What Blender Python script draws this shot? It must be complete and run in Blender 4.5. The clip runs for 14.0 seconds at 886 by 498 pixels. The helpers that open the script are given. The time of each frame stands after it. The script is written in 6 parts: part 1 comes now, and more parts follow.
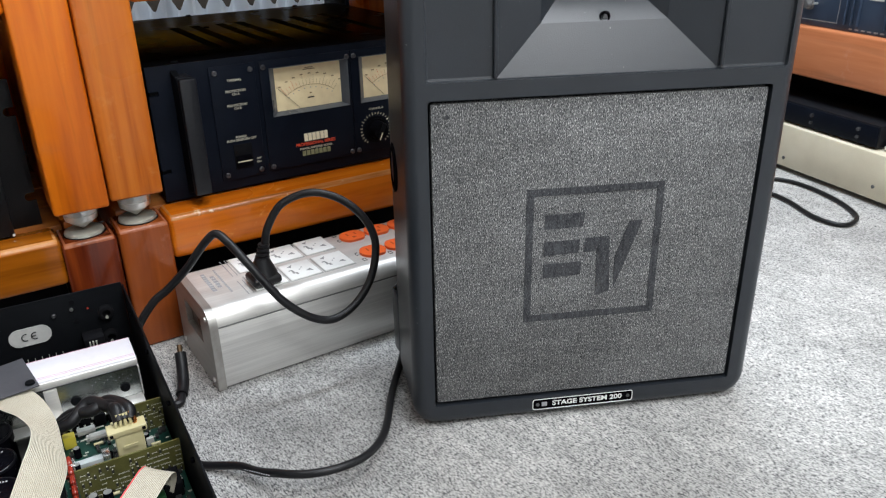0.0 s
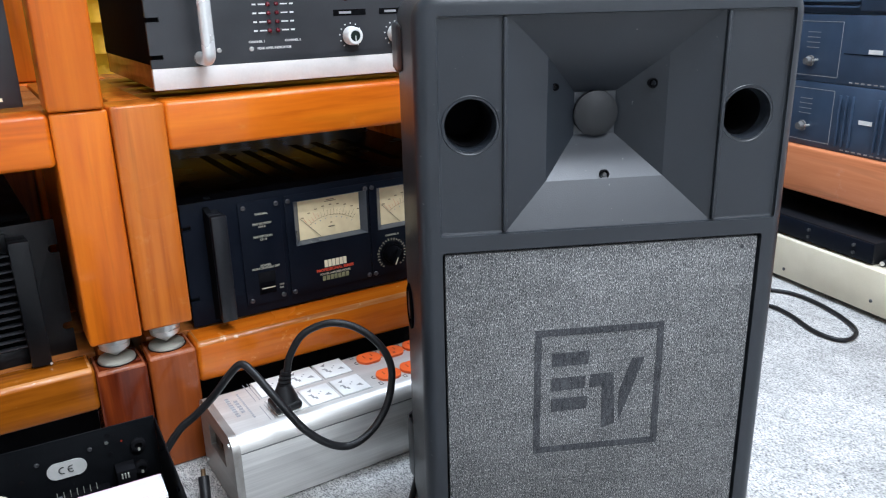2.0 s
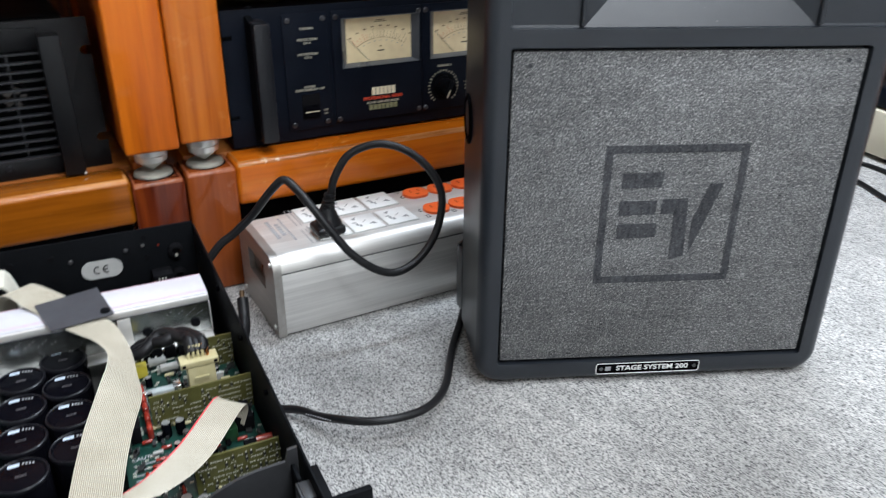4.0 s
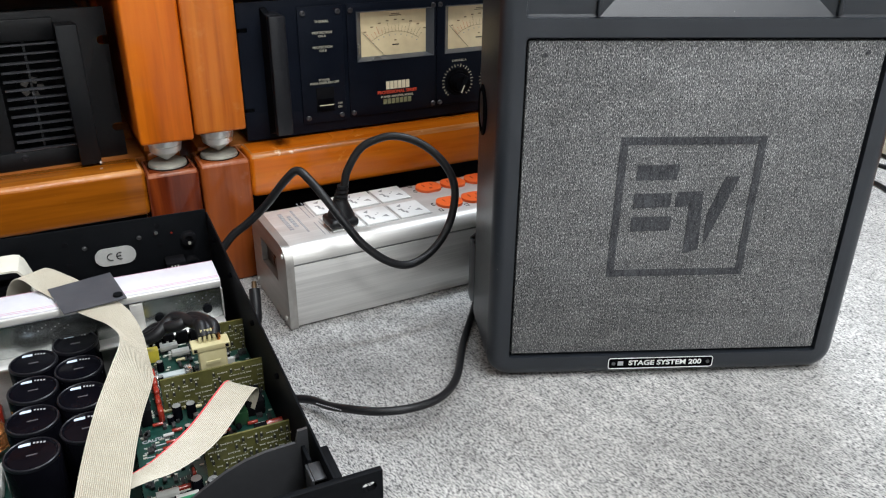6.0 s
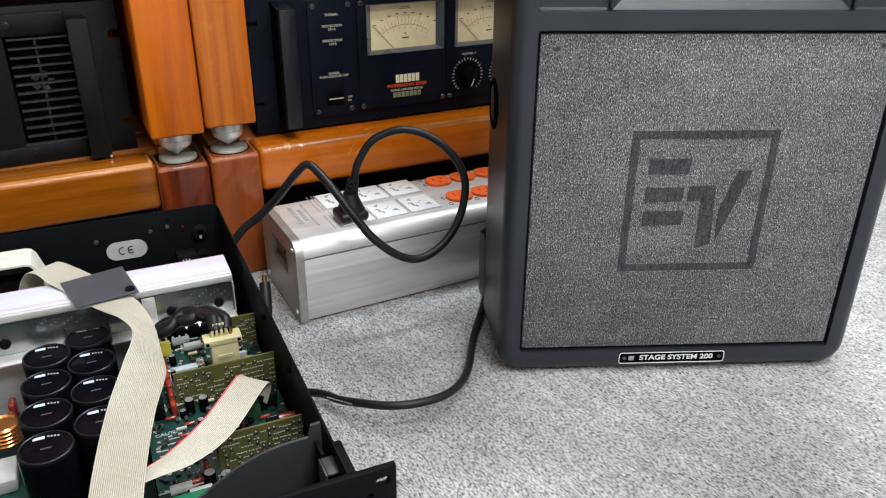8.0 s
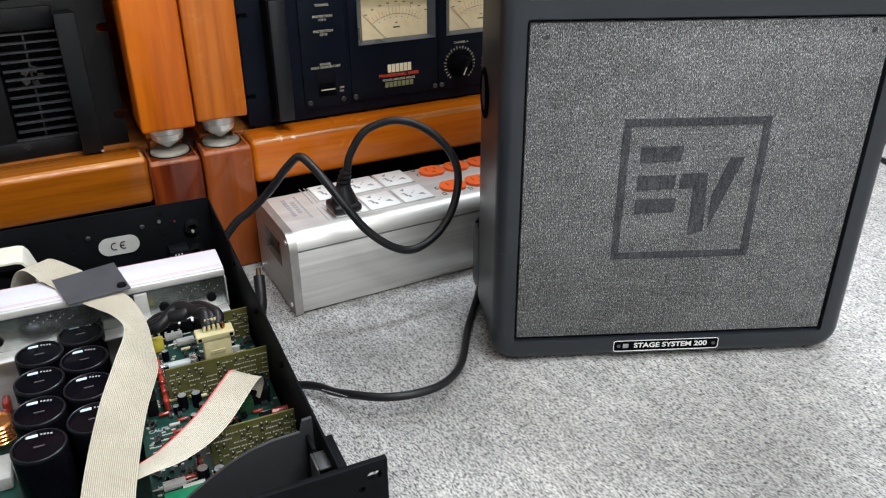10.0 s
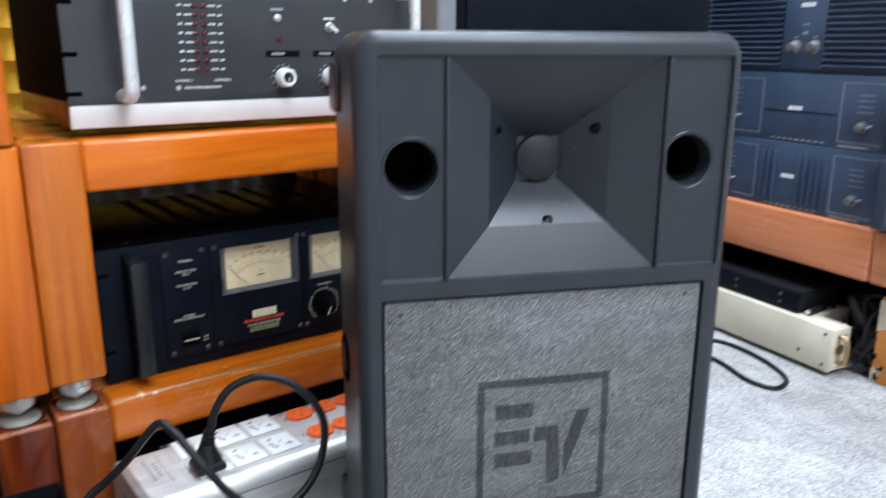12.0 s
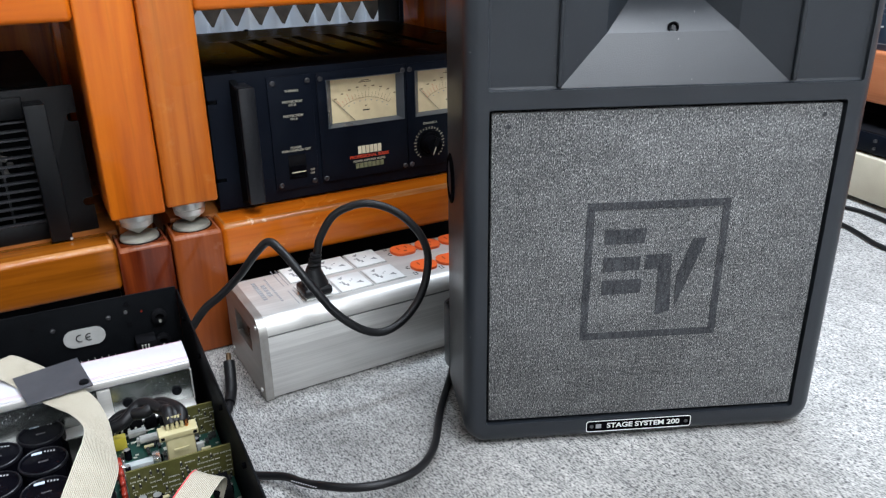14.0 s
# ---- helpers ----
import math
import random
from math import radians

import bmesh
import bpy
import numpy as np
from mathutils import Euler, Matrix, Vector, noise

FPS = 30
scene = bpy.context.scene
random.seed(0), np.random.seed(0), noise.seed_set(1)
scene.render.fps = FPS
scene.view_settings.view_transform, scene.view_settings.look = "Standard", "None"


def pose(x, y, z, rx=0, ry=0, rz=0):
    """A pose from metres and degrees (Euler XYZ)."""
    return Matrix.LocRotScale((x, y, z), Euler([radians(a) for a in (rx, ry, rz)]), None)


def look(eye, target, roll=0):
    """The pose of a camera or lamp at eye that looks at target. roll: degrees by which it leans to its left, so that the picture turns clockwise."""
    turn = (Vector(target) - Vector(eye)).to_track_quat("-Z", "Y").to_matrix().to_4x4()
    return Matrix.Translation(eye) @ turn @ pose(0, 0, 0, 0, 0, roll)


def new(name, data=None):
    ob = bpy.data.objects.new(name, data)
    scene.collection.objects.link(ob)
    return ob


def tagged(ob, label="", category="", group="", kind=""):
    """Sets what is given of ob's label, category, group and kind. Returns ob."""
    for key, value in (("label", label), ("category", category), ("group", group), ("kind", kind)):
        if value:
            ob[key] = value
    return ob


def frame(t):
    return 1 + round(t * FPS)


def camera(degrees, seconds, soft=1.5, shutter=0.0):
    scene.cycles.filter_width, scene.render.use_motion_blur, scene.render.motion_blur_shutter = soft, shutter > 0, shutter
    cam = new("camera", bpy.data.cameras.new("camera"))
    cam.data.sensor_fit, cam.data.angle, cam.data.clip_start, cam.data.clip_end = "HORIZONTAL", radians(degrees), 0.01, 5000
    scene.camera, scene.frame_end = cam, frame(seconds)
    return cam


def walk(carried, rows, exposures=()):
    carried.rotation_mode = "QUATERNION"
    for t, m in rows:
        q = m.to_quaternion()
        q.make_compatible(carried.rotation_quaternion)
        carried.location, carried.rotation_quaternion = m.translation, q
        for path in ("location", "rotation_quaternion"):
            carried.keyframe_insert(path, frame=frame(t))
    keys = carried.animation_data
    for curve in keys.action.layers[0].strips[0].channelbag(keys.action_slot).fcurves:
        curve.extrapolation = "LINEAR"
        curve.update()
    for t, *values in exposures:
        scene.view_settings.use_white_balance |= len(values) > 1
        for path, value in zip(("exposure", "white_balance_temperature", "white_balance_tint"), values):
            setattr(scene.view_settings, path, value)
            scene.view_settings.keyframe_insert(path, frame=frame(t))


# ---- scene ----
cam = camera(59.5, 14.0, 1.15, 0.5)
PATH = [
    (0, (-0.1716, -0.0326, 0.5316), (0.5131, 1.6544, -0.2963), -1.13),
    (0.5, (-0.1868, -0.0308, 0.5316), (0.5445, 1.6519, -0.2647), -0.26),
    (1, (-0.1861, -0.0440, 0.5371), (0.5442, 1.6503, -0.2347), -0.46),
    (1.2, (-0.1833, -0.0570, 0.5555), (0.5308, 1.6546, -0.1934), -0.57),
    (1.5, (-0.1860, -0.0539, 0.5900), (0.5240, 1.6786, -0.1132), -0.88),
    (2, (-0.1858, -0.0593, 0.6089), (0.5088, 1.7063, -0.0237), -1.35),
    (2.5, (-0.1895, -0.0625, 0.5592), (0.4795, 1.7095, -0.0830), -1.78),
    (2.7, (-0.1724, -0.0617, 0.5449), (0.4716, 1.7015, -0.1454), -2.37),
    (3, (-0.1626, -0.0370, 0.5284), (0.4607, 1.7001, -0.2423), -3.00),
    (3.5, (-0.1829, -0.0293, 0.5194), (0.4104, 1.6773, -0.3383), -1.65),
    (4, (-0.2009, -0.0207, 0.5028), (0.3808, 1.6804, -0.3736), 0.44),
    (4.2, (-0.1789, -0.0237, 0.4898), (0.3480, 1.7006, -0.3757), 0.94),
    (6.5, (-0.2060, -0.0240, 0.4888), (0.3524, 1.6903, -0.3769), 0.63),
    (7, (-0.2053, -0.0214, 0.4897), (0.3392, 1.6905, -0.3893), 0.72),
    (7.5, (-0.2061, -0.0226, 0.4908), (0.3370, 1.6891, -0.3898), 0.61),
    (8, (-0.2060, -0.0212, 0.4891), (0.3296, 1.6926, -0.3919), 0.49),
    (10.5, (-0.1923, -0.0209, 0.4947), (0.3522, 1.6721, -0.4203), -0.73),
    (10.7, (-0.1882, -0.0321, 0.5042), (0.4176, 1.6598, -0.3734), -0.80),
    (11, (-0.1725, -0.0290, 0.5170), (0.5713, 1.6545, -0.2655), -0.95),
    (11.2, (-0.1535, -0.0162, 0.5563), (0.6703, 1.6637, -0.1505), -1.22),
    (11.5, (-0.1525, -0.0054, 0.5996), (0.7745, 1.6648, 0.0073), -0.48),
    (11.8, (-0.1709, -0.0196, 0.6092), (0.7589, 1.6765, 0.1006), 0.27),
    (12, (-0.1841, -0.0251, 0.5946), (0.6966, 1.6975, 0.0875), 0.27),
    (12.2, (-0.1886, -0.0244, 0.5590), (0.6150, 1.7221, 0.0078), -0.49),
    (12.5, (-0.1789, -0.0214, 0.5312), (0.5237, 1.7354, -0.1169), -1.73),
    (13, (-0.1573, -0.0217, 0.5216), (0.4704, 1.7274, -0.2177), -3.73),
    (13.5, (-0.1750, -0.0220, 0.5221), (0.4445, 1.7233, -0.2331), -2.54),
    (14, (-0.1841, -0.0185, 0.5139), (0.4159, 1.7285, -0.2529), -0.78),
]
# seconds, stops, kelvin, tint: the picture turns a little cooler whenever the camera looks up
EXPOSURES = [(0, -0.05, 6380, 10), (1, 0.0, 6220, 10), (1.5, 0.10, 6000, 10), (2, 0.18, 5850, 10), (2.5, 0.10, 5850, 10), (3, 0.05, 5960, 10), (4, -0.02, 6150, 10), (6.5, 0.0, 6430, 10), (8, 0.0, 6440, 10), (10.5, 0.0, 6430, 10), (11, 0.0, 6420, 10), (11.5, 0.12, 5850, 10), (12, 0.16, 5750, 10), (12.5, 0.14, 6060, 10), (13, 0.09, 6020, 10), (14, 0.05, 6070, 10)]
walk(cam, [(t, look(eye, target, roll)) for t, eye, target, roll in PATH], EXPOSURES)

# ---- light ----
world = bpy.data.worlds.new("room_air")
scene.world = world
world.use_nodes = True
world.node_tree.nodes["Background"].inputs[0].default_value = (0.80, 0.88, 1.0, 1)
world.node_tree.nodes["Background"].inputs[1].default_value = 0.5


def ceiling_tube(name, x, y, z, sx, sy, watts, colour):
    """A ceiling light panel's lamp, facing down."""
    lamp = bpy.data.lights.new(name, "AREA")
    lamp.shape, lamp.size, lamp.size_y, lamp.energy, lamp.color = "RECTANGLE", sx, sy, watts, colour
    ob = new(name, lamp)
    ob.matrix_world = pose(x, y, z)
    return ob


ceiling_tube("ceiling_light_lamp", 0.50, -0.10, 2.72, 1.2, 0.3, 47, (0.94, 0.97, 1.0))
ceiling_tube("ceiling_light_lamp", 0.6, -1.5, 2.72, 1.2, 0.6, 76, (0.97, 0.99, 1.0))
ceiling_tube("ceiling_light_lamp", 0.65, 1.30, 2.72, 1.2, 0.3, 56, (0.84, 0.92, 1.0))

def window_daylight(x, y, z, sx, sy, watts):
    """Daylight coming in through the curtained window."""
    ob = ceiling_tube("window_daylight", x, y, z, sx, sy, watts, (0.80, 0.90, 1.0))
    ob.matrix_world = pose(x, y, z, -90, 0, 0)


window_daylight(-0.32, 1.93, 0.80, 1.5, 1.1, 4)
ceiling_tube("ceiling_light_lamp", -1.3, -0.9, 2.72, 1.2, 0.3, 7, (1.0, 0.96, 0.90))


# ---- materials ----
def nodes_of(name):
    m = bpy.data.materials.new(name)
    m.use_nodes = True
    nt = m.node_tree
    return m, nt, nt.nodes["Principled BSDF"]


def surface(name, c1, c2, scale=20, rough=0.5, metal=0.0, bump=0.0, bscale=200, stretch=(1, 1, 1), coat=0.0, rvar=0.1, detail=4, spec=0.5, fleck=None, turn=0.0, edges=(0.36, 0.64)):
    """Two tones mixed by noise at two scales, uneven gloss and fine relief, in metres of the object's own space."""
    m, nt, p = nodes_of(name)
    N, L = nt.nodes, nt.links
    tc = N.new("ShaderNodeTexCoord")
    mp = N.new("ShaderNodeMapping")
    mp.inputs["Scale"].default_value = stretch
    spin = N.new("ShaderNodeMapping")
    spin.inputs["Rotation"].default_value = (0, 0, radians(turn))
    L.new(tc.outputs["Object"], spin.inputs[0])
    L.new(spin.outputs[0], mp.inputs[0])
    n1 = N.new("ShaderNodeTexNoise")
    n1.inputs["Scale"].default_value, n1.inputs["Detail"].default_value = scale, detail
    n2 = N.new("ShaderNodeTexNoise")
    n2.inputs["Scale"].default_value, n2.inputs["Detail"].default_value = bscale, 3
    L.new(mp.outputs[0], n1.inputs[0])
    L.new(mp.outputs[0], n2.inputs[0])
    add = N.new("ShaderNodeMath")
    add.operation = "MULTIPLY_ADD"
    L.new(n1.outputs[0], add.inputs[0])
    add.inputs[1].default_value = 0.7
    half = N.new("ShaderNodeMath")
    half.operation = "MULTIPLY"
    L.new(n2.outputs[0], half.inputs[0])
    half.inputs[1].default_value = 0.3
    L.new(half.outputs[0], add.inputs[2])
    ramp = N.new("ShaderNodeValToRGB")
    ramp.color_ramp.elements[0].position, ramp.color_ramp.elements[1].position = edges
    ramp.color_ramp.elements[0].color, ramp.color_ramp.elements[1].color = (*c1, 1), (*c2, 1)
    L.new(add.outputs[0], ramp.inputs[0])
    out = ramp.outputs[0]
    if fleck:
        size, low, high, colour = fleck
        f = N.new("ShaderNodeTexNoise")
        f.inputs["Scale"].default_value, f.inputs["Detail"].default_value = size, 2
        L.new(mp.outputs[0], f.inputs[0])
        fr = N.new("ShaderNodeMapRange")
        fr.inputs[1].default_value, fr.inputs[2].default_value = low, high
        L.new(f.outputs[0], fr.inputs[0])
        mix = N.new("ShaderNodeMix")
        mix.data_type = "RGBA"
        L.new(fr.outputs[0], mix.inputs[0])
        L.new(out, mix.inputs[6])
        mix.inputs[7].default_value = (*colour, 1)
        out = mix.outputs[2]
    L.new(out, p.inputs["Base Color"])
    rr = N.new("ShaderNodeMapRange")
    rr.inputs[3].default_value, rr.inputs[4].default_value = max(0.02, rough - rvar), min(1, rough + rvar)
    L.new(n1.outputs[0], rr.inputs[0])
    L.new(rr.outputs[0], p.inputs["Roughness"])
    p.inputs["Metallic"].default_value = metal
    p.inputs["Specular IOR Level"].default_value = spec
    p.inputs["Coat Weight"].default_value = coat
    p.inputs["Coat Roughness"].default_value = 0.08
    if bump:
        b = N.new("ShaderNodeBump")
        b.inputs["Strength"].default_value, b.inputs["Distance"].default_value = 1.0, bump
        L.new(n2.outputs[0], b.inputs["Height"])
        L.new(b.outputs[0], p.inputs["Normal"])
    return m


def fibre(name, low, high, size, stretch, turn, fleck, spread=(0.36, 0.66), stain=(0.8, 1.06), slub=None, relief=0.0012, clump=0.40, detail=3, soil_shade=None):
    """Felted or woven threads: fine strands, clumps of them, dark or pale specks and wide faint stains."""
    m, nt, p = nodes_of(name)
    N, L = nt.nodes, nt.links
    tc = N.new("ShaderNodeTexCoord")
    spin = N.new("ShaderNodeMapping")
    spin.inputs["Rotation"].default_value = (0, 0, radians(turn))
    L.new(tc.outputs["Object"], spin.inputs[0])

    def noise(scale, detail, across):
        mp = N.new("ShaderNodeMapping")
        mp.inputs["Scale"].default_value = across
        L.new(spin.outputs[0], mp.inputs[0])
        n = N.new("ShaderNodeTexNoise")
        n.inputs["Scale"].default_value, n.inputs["Detail"].default_value = scale, detail
        L.new(mp.outputs[0], n.inputs[0])
        return n.outputs[0]

    def math_node(kind, a, b, c=None):
        k = N.new("ShaderNodeMath")
        k.operation = kind
        for i, v in enumerate((a, b, c)):
            if v is not None and not isinstance(v, float):
                L.new(v, k.inputs[i])
            elif v is not None:
                k.inputs[i].default_value = v
        return k.outputs[0]

    def span(v, a, b, c, d):
        k = N.new("ShaderNodeMapRange")
        for i, w in enumerate((a, b, c, d)):
            k.inputs[1 + i].default_value = w
        L.new(v, k.inputs[0])
        return k.outputs[0]

    strands = noise(size, detail, stretch)
    clumps = noise(size / 3.5, 3, slub or stretch)
    tone = math_node("MULTIPLY_ADD", strands, 1.0 - clump, math_node("MULTIPLY", clumps, clump))
    ramp = N.new("ShaderNodeValToRGB")
    e = ramp.color_ramp.elements
    e[0].position, e[1].position = spread
    e[0].color, e[1].color = (*low, 1), (*high, 1)
    L.new(tone, ramp.inputs[0])
    mix = N.new("ShaderNodeMix")
    mix.data_type = "RGBA"
    L.new(span(noise(size * 0.8, 1, stretch), fleck[0], fleck[1], 0, fleck[2]), mix.inputs[0])
    L.new(ramp.outputs[0], mix.inputs[6])
    mix.inputs[7].default_value = (*fleck[3], 1)
    wide = math_node("MULTIPLY", span(noise(4.0, 4, (1, 1, 1)), 0.34, 0.62, stain[0], stain[1]), span(noise(16.0, 3, (0.6, 1, 1)), 0.3, 0.7, 0.93, 1.05))
    wide = math_node("MULTIPLY", wide, span(noise(55.0, 4, (0.35, 1, 1)), 0.32, 0.68, 0.85, 1.10))
    if soil_shade:
        # an old ragged patch round one spot: trodden dirt with shade painted in
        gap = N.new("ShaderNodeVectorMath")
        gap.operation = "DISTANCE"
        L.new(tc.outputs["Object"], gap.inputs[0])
        gap.inputs[1].default_value = (soil_shade[0], soil_shade[1], 0)
        ragged = math_node("MULTIPLY_ADD", noise(9.0, 5, (1, 1, 1)), 0.5 * soil_shade[2], gap.outputs["Value"])
        wide = math_node("MULTIPLY", wide, span(ragged, 0.75 * soil_shade[2], 1.45 * soil_shade[2], 0.70, 1.0))
    tint = N.new("ShaderNodeVectorMath")
    tint.operation = "SCALE"
    L.new(mix.outputs[2], tint.inputs[0])
    L.new(wide, tint.inputs[3])
    L.new(tint.outputs[0], p.inputs["Base Color"])
    p.inputs["Roughness"].default_value, p.inputs["Specular IOR Level"].default_value = 0.95, 0.1
    b = N.new("ShaderNodeBump")
    b.inputs["Strength"].default_value, b.inputs["Distance"].default_value = 1.0, relief
    L.new(tone, b.inputs["Height"])
    L.new(b.outputs[0], p.inputs["Normal"])
    return m


def wood(name, axis, c1, c2, c3, gloss=0.3, wear=0.25):
    """Varnished timber with the grain along one axis; wear: how much of the varnish is rubbed pale."""
    m, nt, p = nodes_of(name)
    N, L = nt.nodes, nt.links
    tc = N.new("ShaderNodeTexCoord")
    info = N.new("ShaderNodeObjectInfo")
    shift = N.new("ShaderNodeVectorMath")
    shift.operation = "ADD"
    L.new(tc.outputs["Object"], shift.inputs[0])
    far = N.new("ShaderNodeMath")
    far.operation = "MULTIPLY"
    far.inputs[1].default_value = 7.0
    L.new(info.outputs["Random"], far.inputs[0])
    L.new(far.outputs[0], shift.inputs[1])
    mp = N.new("ShaderNodeMapping")
    mp.inputs["Scale"].default_value = [0.06 if k == axis else 1.0 for k in range(3)]
    L.new(shift.outputs[0], mp.inputs[0])
    band = N.new("ShaderNodeTexNoise")
    band.inputs["Scale"].default_value, band.inputs["Detail"].default_value, band.inputs["Distortion"].default_value = 32, 3, 0.9
    fine = N.new("ShaderNodeTexNoise")
    fine.inputs["Scale"].default_value, fine.inputs["Detail"].default_value = 260, 5
    big = N.new("ShaderNodeTexNoise")
    big.inputs["Scale"].default_value = 5
    L.new(mp.outputs[0], band.inputs[0])
    L.new(mp.outputs[0], fine.inputs[0])
    L.new(shift.outputs[0], big.inputs[0])
    ramp = N.new("ShaderNodeValToRGB")
    e = ramp.color_ramp.elements
    e[0].position, e[0].color = 0.30, (*c1, 1)
    e[1].position, e[1].color = 0.66, (*c3, 1)
    mid = e.new(0.46)
    mid.color = (*c2, 1)
    mixv = N.new("ShaderNodeMath")
    mixv.operation = "MULTIPLY_ADD"
    mixv.inputs[1].default_value = 0.20
    L.new(fine.outputs[0], mixv.inputs[0])
    sub = N.new("ShaderNodeMath")
    sub.operation = "MULTIPLY_ADD"
    sub.inputs[1].default_value = 0.85
    sub.inputs[2].default_value = -0.03
    L.new(band.outputs[0], sub.inputs[0])
    L.new(sub.outputs[0], mixv.inputs[2])
    L.new(mixv.outputs[0], ramp.inputs[0])
    streak = N.new("ShaderNodeTexNoise")
    streak.inputs["Scale"].default_value, streak.inputs["Detail"].default_value, streak.inputs["Distortion"].default_value = 46, 2, 1.4
    L.new(mp.outputs[0], streak.inputs[0])
    vein = N.new("ShaderNodeMapRange")
    vein.inputs[1].default_value, vein.inputs[2].default_value, vein.inputs[3].default_value, vein.inputs[4].default_value = 0.56, 0.76, 1.0, 0.75
    L.new(streak.outputs[0], vein.inputs[0])
    piece = N.new("ShaderNodeMapRange")
    piece.inputs[3].default_value, piece.inputs[4].default_value = 0.86, 1.06
    L.new(info.outputs["Random"], piece.inputs[0])
    both = N.new("ShaderNodeMath")
    both.operation = "MULTIPLY"
    L.new(vein.outputs[0], both.inputs[0])
    L.new(piece.outputs[0], both.inputs[1])
    tone = N.new("ShaderNodeVectorMath")
    tone.operation = "SCALE"
    L.new(ramp.outputs[0], tone.inputs[0])
    L.new(both.outputs[0], tone.inputs[3])
    rub = N.new("ShaderNodeTexNoise")
    rub.inputs["Scale"].default_value, rub.inputs["Detail"].default_value, rub.inputs["Roughness"].default_value = 24, 7, 0.68
    L.new(shift.outputs[0], rub.inputs[0])
    rubbed = N.new("ShaderNodeMapRange")
    rubbed.inputs[1].default_value, rubbed.inputs[2].default_value, rubbed.inputs[4].default_value = 0.62, 0.75, wear
    L.new(rub.outputs[0], rubbed.inputs[0])
    pale = N.new("ShaderNodeMix")
    pale.data_type = "RGBA"
    L.new(rubbed.outputs[0], pale.inputs[0])
    L.new(tone.outputs[0], pale.inputs[6])
    pale.inputs[7].default_value = (min(1, c3[0] * 1.15), c3[1] * 1.9 + 0.02, c3[2] * 3 + 0.07, 1)
    L.new(pale.outputs[2], p.inputs["Base Color"])
    rr = N.new("ShaderNodeMapRange")
    rr.inputs[3].default_value, rr.inputs[4].default_value = gloss - 0.1, gloss + 0.14
    L.new(big.outputs[0], rr.inputs[0])
    L.new(rr.outputs[0], p.inputs["Roughness"])
    p.inputs["Coat Weight"].default_value, p.inputs["Coat Roughness"].default_value = 0.32, 0.10
    p.inputs["Specular IOR Level"].default_value = 0.2
    b = N.new("ShaderNodeBump")
    b.inputs["Strength"].default_value, b.inputs["Distance"].default_value = 0.6, 0.0003
    L.new(big.outputs[0], b.inputs["Height"])
    L.new(b.outputs[0], p.inputs["Normal"])
    return m


def sheer(m, share):
    """Lets part of the light through a cloth."""
    nt = m.node_tree
    p, out = nt.nodes["Principled BSDF"], nt.nodes["Material Output"]
    back, mix = nt.nodes.new("ShaderNodeBsdfTranslucent"), nt.nodes.new("ShaderNodeMixShader")
    nt.links.new(p.inputs["Base Color"].links[0].from_socket, back.inputs[0])
    mix.inputs[0].default_value = share
    nt.links.new(p.outputs[0], mix.inputs[1])
    nt.links.new(back.outputs[0], mix.inputs[2])
    nt.links.new(mix.outputs[0], out.inputs[0])


def plain(name, c, rough=0.5, metal=0.0):
    return surface(name, [v * 0.92 for v in c], [min(1, v * 1.06) for v in c], 60, rough, metal, 0.0, 400)


O1, O2, O3 = (0.46, 0.085, 0.0022), (0.62, 0.134, 0.0034), (0.73, 0.184, 0.006)
# left rack's lower beams: their shadow is put into a darker wood colour
wood_shaded = wood("shaded_golden_brown_wood", 0, (0.16, 0.040, 0.002), (0.28, 0.078, 0.004), (0.39, 0.120, 0.008), 0.15, 0.8)
wood_foot = wood("worn_brown_varnished_wood", 2, (0.15, 0.030, 0.006), (0.22, 0.048, 0.009), (0.29, 0.070, 0.014), 0.18, 0.5)
# wear and a painted highlight for the upper timber edges
glint_red = wood("rubbed_red_varnish_glint", 2, (0.17, 0.045, 0.018), (0.30, 0.085, 0.032), (0.46, 0.17, 0.085), 0.32, 0.9)
glint_gold = wood("rubbed_golden_varnish_glint", 0, (0.22, 0.056, 0.006), (0.42, 0.125, 0.016), (0.84, 0.46, 0.190), 0.24, 1.0)
wood_z = wood("varnished_wood_upright", 2, O1, O2, O3)
wood_x = wood("varnished_wood_across", 0, O1, O2, O3)
wood_low = wood("deep_orange_varnished_wood", 0, (0.40, 0.080, 0.0025), (0.56, 0.132, 0.0045), (0.68, 0.185, 0.009), 0.20, 0.9)
wood_brown = wood("browned_varnished_wood", 2, (0.24, 0.050, 0.004), (0.46, 0.112, 0.009), (0.58, 0.165, 0.016))
wood_dark = wood("reddish_varnished_wood", 2, (0.055, 0.008, 0.003), (0.12, 0.019, 0.005), (0.22, 0.042, 0.008), 0.15, 0.55)
wood_board = wood("brown_deck_board", 0, (0.17, 0.050, 0.010), (0.29, 0.095, 0.020), (0.38, 0.14, 0.034), 0.35)
wood_pale = wood("faded_varnished_wood", 1, (0.46, 0.15, 0.06), (0.56, 0.20, 0.085), (0.62, 0.24, 0.11), 0.4)
# the last argument places the patch of dirt and painted shade
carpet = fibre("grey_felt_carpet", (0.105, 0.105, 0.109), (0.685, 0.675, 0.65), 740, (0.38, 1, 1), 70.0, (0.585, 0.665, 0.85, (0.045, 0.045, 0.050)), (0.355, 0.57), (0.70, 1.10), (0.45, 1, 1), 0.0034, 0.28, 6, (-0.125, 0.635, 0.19))
